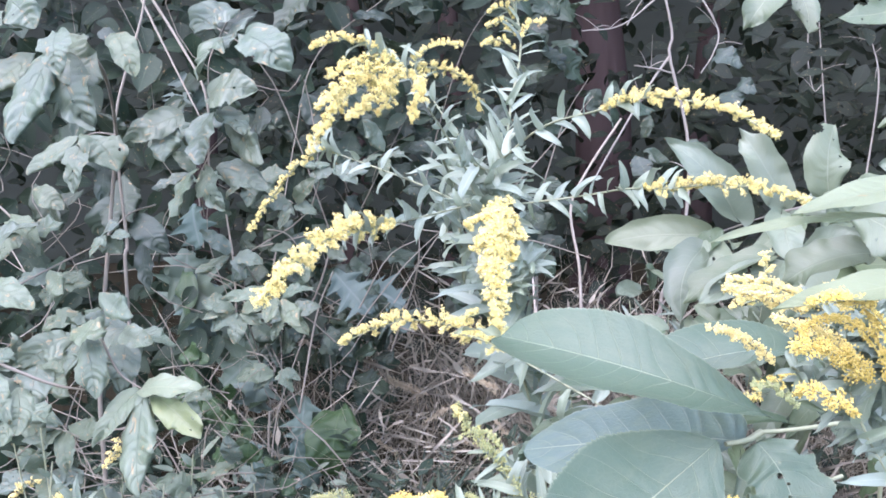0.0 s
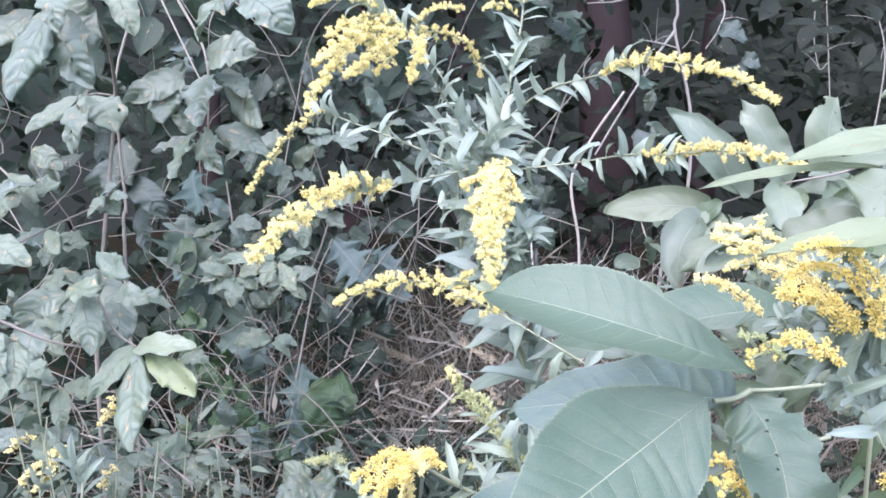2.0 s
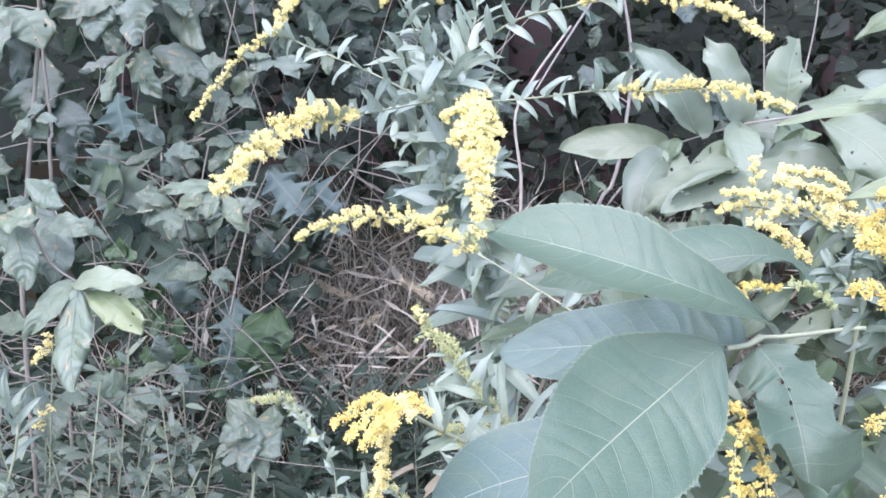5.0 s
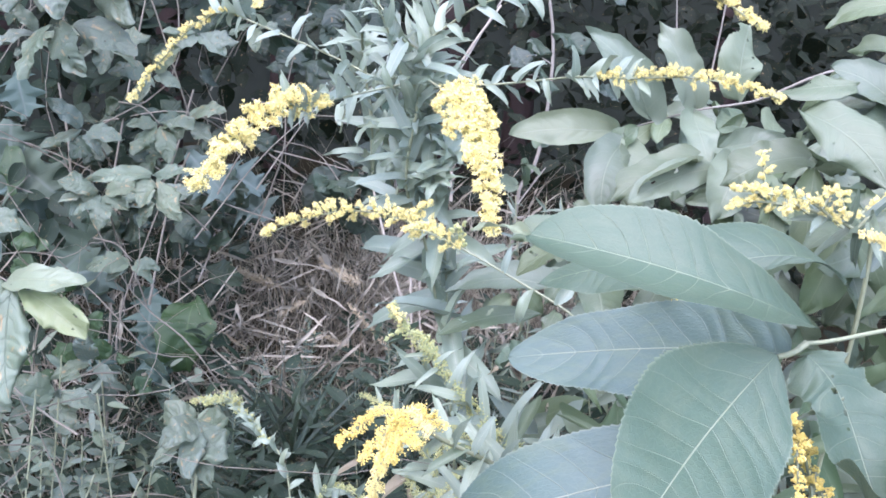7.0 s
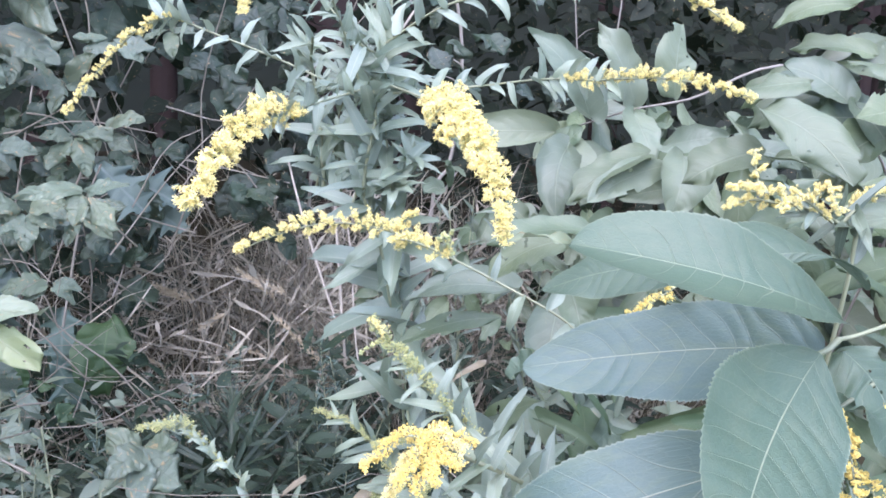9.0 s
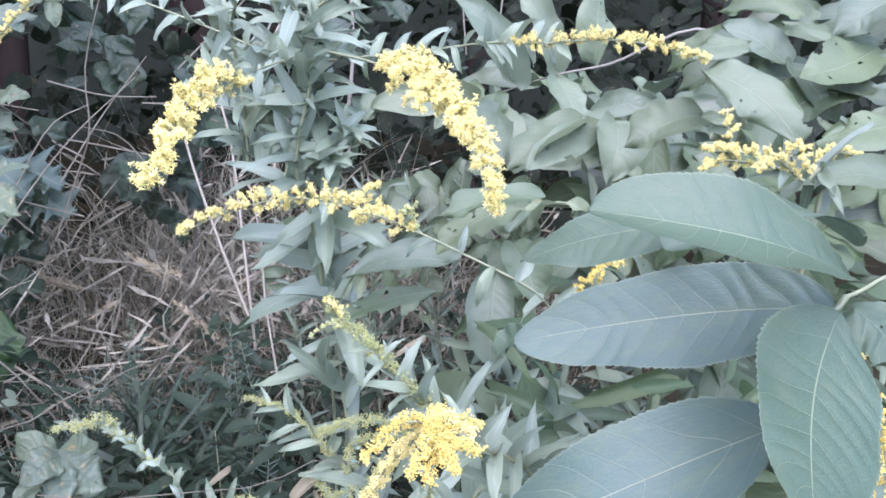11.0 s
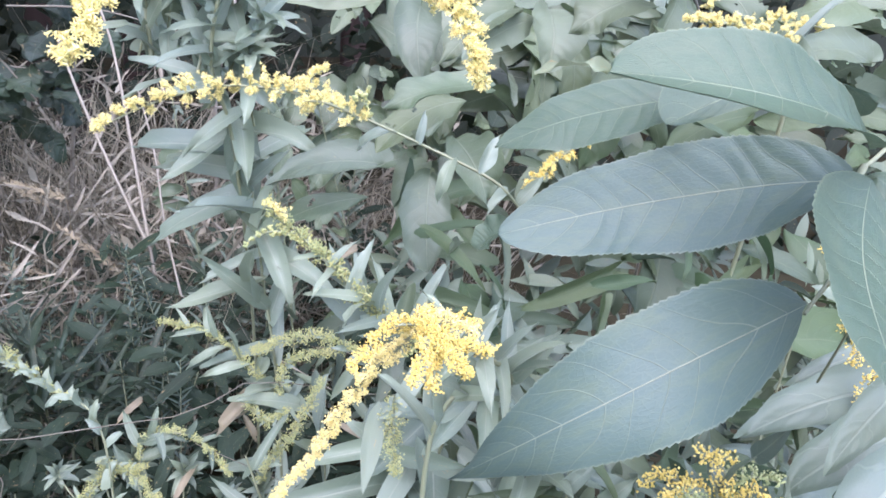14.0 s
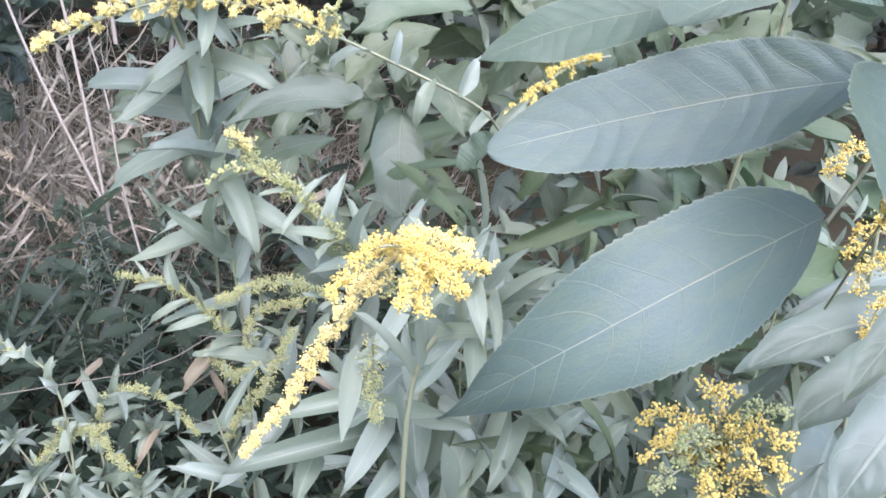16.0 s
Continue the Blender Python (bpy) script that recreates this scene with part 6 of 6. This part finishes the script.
tagged(new("undergrowth_weeds", mesh_of_many("undergrowth_weeds", leaf_grid("lance", 5, 1, 0.3, 0.15, 0.1, 4), weeds, SHADE)), "low dark green weeds covering the bank, darkened for shade", "weeds", kind="stuff")
tagged(new("undergrowth_weeds", mesh_of_many("undergrowth_weeds", leaf_grid("lance", 5, 1, 0.3, 0.15, 0.1, 9), pale_weeds, WEEDS)), "small pale weeds tangled at the foot of the hedge", "weeds", kind="stuff")

for top in ((-0.380, 1.002, 0.964), (-0.331, 1.002, 0.952), (-0.301, 1.052, 0.941), (-0.253, 1.101, 0.919), (-0.410, 1.055, 1.005), (-0.387, 1.103, 0.972), (-0.241, 1.153, 0.944), (-0.191, 1.150, 0.902), (-0.423, 1.003, 0.982), (-0.367, 1.152, 0.958)):
    low_shoot(top[0], top[1] + 0.05, top[2] - bank(top[0], top[1] + 0.05), 0.056, k, OVAL, 18, True)
    k += 1

def feathery_weed(top, seed):
    """A thin stem with rings of very small narrow leaves towards its top."""
    r = random.Random(seed)
    x, y = top[0], top[1]
    z = bank(x, y)
    ob = thing("feathery_weed", (x, y, z), "feathery weed with rings of tiny narrow blue-green leaves", "weed", "feathery weeds")
    line = stem(ob, [(x, y, z - 0.02), (x + r.gauss(0, 0.02), y, (z + top[2]) / 2), tuple(top)], 0.0014, 0.0007, count=14)
    leafy(ob, line, 64, 0.034, 0.018, 0.14, 0.55, 1.0, 62, seed=seed, material=LOBED, droop=0.05)


for i, top in enumerate(((0.075, 1.893, 0.784), (0.086, 1.858, 0.767), (0.203, 1.703, 0.809), (0.217, 1.689, 0.788), (0.183, 1.637, 0.742), (0.150, 1.715, 0.736), (0.191, 1.506, 0.719), (0.202, 1.474, 0.712), (0.172, 1.512, 0.698), (0.092, 1.741, 0.703),
                         (-0.003, 1.736, 0.693), (-0.051, 1.694, 0.652), (-0.055, 1.588, 0.738), (-0.010, 1.688, 0.762), (-0.162, 1.611, 0.740), (-0.236, 1.517, 0.712))):
    feathery_weed(top, 300 + i)
for i, top in enumerate(((0.015, 1.792, 0.718), (0.068, 1.701, 0.721), (0.128, 1.664, 0.719), (-0.033, 1.694, 0.694), (0.159, 1.585, 0.718), (0.073, 1.571, 0.695), (0.035, 1.572, 0.752), (-0.090, 1.592, 0.717))):
    ob = thing("grass_tuft", (top[0], top[1], bank(top[0], top[1])), "tuft of long arching dark green grass blades", "grass", "green grass tufts")
    foot = Vector((top[0], top[1], top[2] - 0.12))
    stem(ob, [(top[0], top[1], bank(top[0], top[1])), tuple(foot)], 0.003, 0.002, count=6)
    r = random.Random(400 + i)
    for j in range(13):
        a = r.uniform(0, 6.28)
        tip = foot + Vector((math.cos(a) * 0.12, math.sin(a) * 0.10, r.uniform(0.0, 0.16)))
        leaf(ob, "lance", foot, tip, r.uniform(0.006, 0.011), SHADE_ONE, (0, -0.5, 0.9), name="blade")
for x, y, tall, long in (
        (0.18, 1.85, 0.41, 0.10), (0.34, 1.65, 0.34, 0.11), (0.19, 1.72, 0.52, 0.10), (0.43, 1.82, 0.46, 0.09), (0.35, 1.99, 0.43, 0.11),
        (0.36, 1.65, 0.48, 0.10), (0.21, 1.63, 0.50, 0.10), (0.38, 2.00, 0.47, 0.12), (0.25, 1.96, 0.42, 0.12), (0.45, 1.66, 0.36, 0.09),
        (0.49, 1.81, 0.45, 0.09), (0.29, 1.79, 0.40, 0.10), (0.33, 2.01, 0.46, 0.12), (0.44, 2.05, 0.46, 0.09)):
    low_shoot(x, y, tall, long, k, SHADE_ONE, 20)
    k += 1
for x, y, z in ((0.42, 1.62, 1.08), (0.50, 1.78, 1.06), (0.36, 1.72, 1.04), (0.56, 1.62, 1.08), (0.46, 1.90, 1.03), (0.60, 1.80, 1.05)):
    low_shoot(x, y, z - bank(x, y), 0.10, k, None, 30)
    k += 1

# ---- wood behind ----
def tree(x, y, r0, seed, tall=9.0):
    r = random.Random(seed)
    ob = thing("tree", (x, y, bank(x, y)), "woodland tree with a dark reddish brown trunk", "tree", "woodland trees")
    pts = [(x, y, bank(x, y) - 0.1), (x + 0.02, y, 1.5), (x + r.uniform(-0.1, 0.1), y, 3.5), (x + r.uniform(-0.3, 0.3), y, tall)]
    stem(ob, pts, r0, r0 * 0.4, "trunk", BARK, 16, 30)
    # Crown leaves stand above the view, added to cut light from behind.
    mats4 = []
    for i in range(520):
        a, h = r.uniform(0, 6.28), r.uniform(2.8, tall + 1)
        q = r.uniform(0.2, 1.9) * (1 - 0.06 * h)
        b = Vector((x + math.cos(a) * q, y + math.sin(a) * q, h))
        way = Vector((r.gauss(0, 1), r.gauss(0, 1), r.uniform(-1, 0.3))).normalized()
        mats4.append(axes(b, b + way * 0.22, 0.13, (r.gauss(0, 0.4), r.gauss(0, 0.4), 1)))
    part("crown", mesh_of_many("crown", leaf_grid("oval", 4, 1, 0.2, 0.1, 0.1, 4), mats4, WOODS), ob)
    for i in range(5):
        a, h = r.uniform(0, 6.28), r.uniform(2.6, 6)
        tip = (x + math.cos(a) * 1.5, y + math.sin(a) * 1.5, h + 1.0)
        stem(ob, [(x, y, h), ((x + tip[0]) / 2, (y + tip[1]) / 2, h + 0.6), tip], r0 * 0.25, 0.01, "limb", BARK, 6, 8)


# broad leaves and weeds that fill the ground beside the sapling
# Lower and inner leaves use the bush leaf colour darkened for shade.
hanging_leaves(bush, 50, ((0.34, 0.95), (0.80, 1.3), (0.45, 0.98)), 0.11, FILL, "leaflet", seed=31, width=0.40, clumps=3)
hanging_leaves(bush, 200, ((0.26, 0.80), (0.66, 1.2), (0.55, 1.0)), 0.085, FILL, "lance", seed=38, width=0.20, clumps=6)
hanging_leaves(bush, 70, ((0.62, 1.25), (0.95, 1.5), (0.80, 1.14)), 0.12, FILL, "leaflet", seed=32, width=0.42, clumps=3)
tagged(new("undergrowth_weeds", hanging_leaves(None, 2500, ((0.15, 1.2), (0.55, 1.5), (0.1, 0.88)), 0.07, WEEDS, "lance", seed=33, width=0.25, stuff="undergrowth_weeds", keep=lambda c: c.y < 1.15 or c.x > 0.42)), "dense narrow-leaved weeds beside the sapling", "weeds", kind="stuff")
hanging_leaves(bush, 40, ((0.95, 1.6), (1.0, 1.9), (0.75, 1.2)), 0.15, BUSH, "leaflet", seed=34, width=0.42, clumps=3)
hanging_leaves(bush, 70, ((0.62, 1.5), (1.35, 2.1), (0.85, 1.22)), 0.14, BUSH, "leaflet", seed=35, width=0.42, clumps=4)
hanging_leaves(bush, 50, ((0.62, 1.25), (1.15, 1.5), (0.95, 1.20)), 0.12, BUSH, "leaflet", seed=36, width=0.42, clumps=4)
hanging_leaves(ivy, 60, ((0.30, 0.75), (1.45, 1.9), (0.85, 1.12)), 0.07, BUSH, "leaflet", seed=37, width=0.5, clumps=5)
tree(0.80, 4.6, 0.17, 1)
for i, (x, y, rad) in enumerate(((-2.0, 7.8, 0.12), (2.6, 5.2, 0.10), (3.8, 4.2, 0.14), (-3.2, 5.4, 0.18), (0.1, 6.4, 0.10), (1.9, 7.0, 0.13), (5.2, 6.0, 0.16), (-0.7, 7.4, 0.12), (4.6, 2.6, 0.12), (6.3, 3.6, 0.15), (-4.6, 3.6, 0.14))):
    tree(x, y, rad, 10 + i)


def wood_leaves(count, box, size, seed, keep=None):
    r = random.Random(seed)
    mats4 = []
    while len(mats4) < count:
        c = Vector([r.uniform(*box[i]) for i in range(3)])
        if keep and not keep(c):
            continue
        for _ in range(5):
            b = c + Vector((r.gauss(0, 0.07), r.gauss(0, 0.07), r.gauss(0, 0.07)))
            way = Vector((r.gauss(0, 1), r.gauss(0, 1), r.uniform(-1.2, 0.3))).normalized()
            k = size * r.uniform(0.6, 1.3)
            mats4.append(axes(b, b + way * k, k * 0.55, (r.gauss(0, 0.4), -0.6, 0.8)))
    return mesh_of_many("woodland_leaves", leaf_grid("oval", 4, 1, 0.2, 0.15, 0.1, seed), mats4, WOODS)


tagged(new("woodland_undergrowth", wood_leaves(5200, ((-3.5, 5.0), (3.2, 6.5), (0.3, 3.6)), 0.12, 5)), "leaves of the wood behind the bank, coloured dark for its shade", "foliage", kind="stuff")
tagged(new("woodland_undergrowth", wood_leaves(2600, ((-0.8, 2.4), (2.9, 4.3), (0.5, 2.7)), 0.09, 7)), "leaves between the trunks, coloured dark for shade", "foliage", kind="stuff")
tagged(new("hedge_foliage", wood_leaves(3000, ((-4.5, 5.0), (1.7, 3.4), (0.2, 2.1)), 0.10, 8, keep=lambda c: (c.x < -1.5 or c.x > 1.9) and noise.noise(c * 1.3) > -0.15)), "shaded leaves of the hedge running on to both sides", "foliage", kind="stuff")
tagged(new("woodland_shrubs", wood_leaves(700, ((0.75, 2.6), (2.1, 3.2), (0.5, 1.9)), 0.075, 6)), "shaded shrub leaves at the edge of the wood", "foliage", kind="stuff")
m, t = nodes_of("far_wood")
place = node(t, "TexCoord").outputs["Object"]
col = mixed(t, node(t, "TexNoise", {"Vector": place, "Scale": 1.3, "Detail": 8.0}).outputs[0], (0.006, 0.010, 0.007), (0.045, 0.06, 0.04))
t.links.new(node(t, "BsdfPrincipled", {"Base Color": col, "Roughness": 0.95}).outputs[0], node(t, "OutputMaterial").inputs[0])
wall = [(9.5 * math.sin(a), 1.0 + 8.5 * math.cos(a), z) for z in (-0.5, 3.0, 7.0, 11.0) for a in np.linspace(-1.75, 1.75, 25)]
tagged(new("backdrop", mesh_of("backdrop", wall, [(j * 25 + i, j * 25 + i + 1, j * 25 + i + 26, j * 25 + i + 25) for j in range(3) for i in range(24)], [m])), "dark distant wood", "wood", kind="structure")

# ---- bare branch in front of the trunk ----
bare = thing("bare_sapling", (0.62, 2.3, bank(0.62, 2.3)), "bare grey forked sapling with short side twigs", "sapling")
MAIN_FORKS = (([(0.60, 2.32, 0.2), (0.596, 2.317, 0.928), (0.645, 2.329, 1.067), (0.670, 2.343, 1.249), (0.666, 2.355, 1.403), (0.624, 2.368, 1.585), (0.631, 2.373, 1.641), (0.603, 2.383, 1.781)], 0.009),
               ([(0.624, 2.368, 1.585), (0.571, 2.342, 1.513), (0.482, 2.300, 1.373), (0.420, 2.242, 1.278)], 0.006), ([(0.681, 2.383, 1.766), (0.738, 2.355, 1.651), (0.721, 2.329, 1.586), (0.688, 2.315, 1.537)], 0.004))
OUTER_FORKS = (([(0.631, 2.365, 1.543), (0.585, 2.345, 1.552), (0.530, 2.335, 1.559)], 0.004), ([(0.581, 2.278, 1.719), (0.487, 2.271, 1.646), (0.393, 2.269, 1.632)], 0.004), ([(0.500, 2.271, 1.645), (0.527, 2.275, 1.692), (0.554, 2.279, 1.732)], 0.003),
               ([(0.645, 2.365, 1.543), (0.657, 2.347, 1.561), (0.663, 2.339, 1.584)], 0.003), ([(0.605, 2.268, 0.935), (0.578, 2.268, 0.949), (0.653, 2.278, 1.058)], 0.005),
               ([(1.044, 2.580, 1.671), (1.044, 2.574, 1.595), (1.060, 2.569, 1.519), (1.082, 2.570, 1.534)], 0.003), ([(1.146, 2.650, 1.259), (1.130, 2.666, 1.465), (1.114, 2.685, 1.718)], 0.004), ([(1.241, 2.651, 1.259), (1.281, 2.674, 1.544), (1.257, 2.684, 1.686)], 0.005))
for pts, r in MAIN_FORKS + OUTER_FORKS:
    line = stem(bare, pts, r * 0.62, r * 0.35, "limb", TWIG, 7, 24)
    for q in range(3 if r > 0.0035 else 1):
        c = Vector(line[rng.randrange(3, 22)])
        way = Vector((rng.uniform(-1, 1), rng.uniform(-0.4, 0.2), rng.uniform(-0.2, 0.9))).normalized() * rng.uniform(0.03, 0.10)
        stem(bare, [tuple(c), tuple(c + way * 0.5 + Vector((0, 0, 0.006))), tuple(c + way)], r * 0.25, 0.0006, "twig", TWIG, 5, 6)
over = thing("overhanging_branch", (0.513, 1.057, 1.513), "overhanging twig with broad pale leaves", "branch")
stem(over, [(0.656, 1.162, 1.549), (0.535, 1.108, 1.511), (0.410, 1.054, 1.489)], 0.003, 0.0015, "twig", TWIG)
for b, t2, w in (((0.440, 1.055, 1.495), (0.397, 1.031, 1.442), 66), ((0.452, 1.055, 1.495), (0.464, 1.031, 1.437), 44), ((0.562, 1.004, 1.461), (0.483, 1.002, 1.448), 56)):
    leaf(over, "leaflet", b, t2, w / 1640, BUSH, (0, -0.8, 0.5))
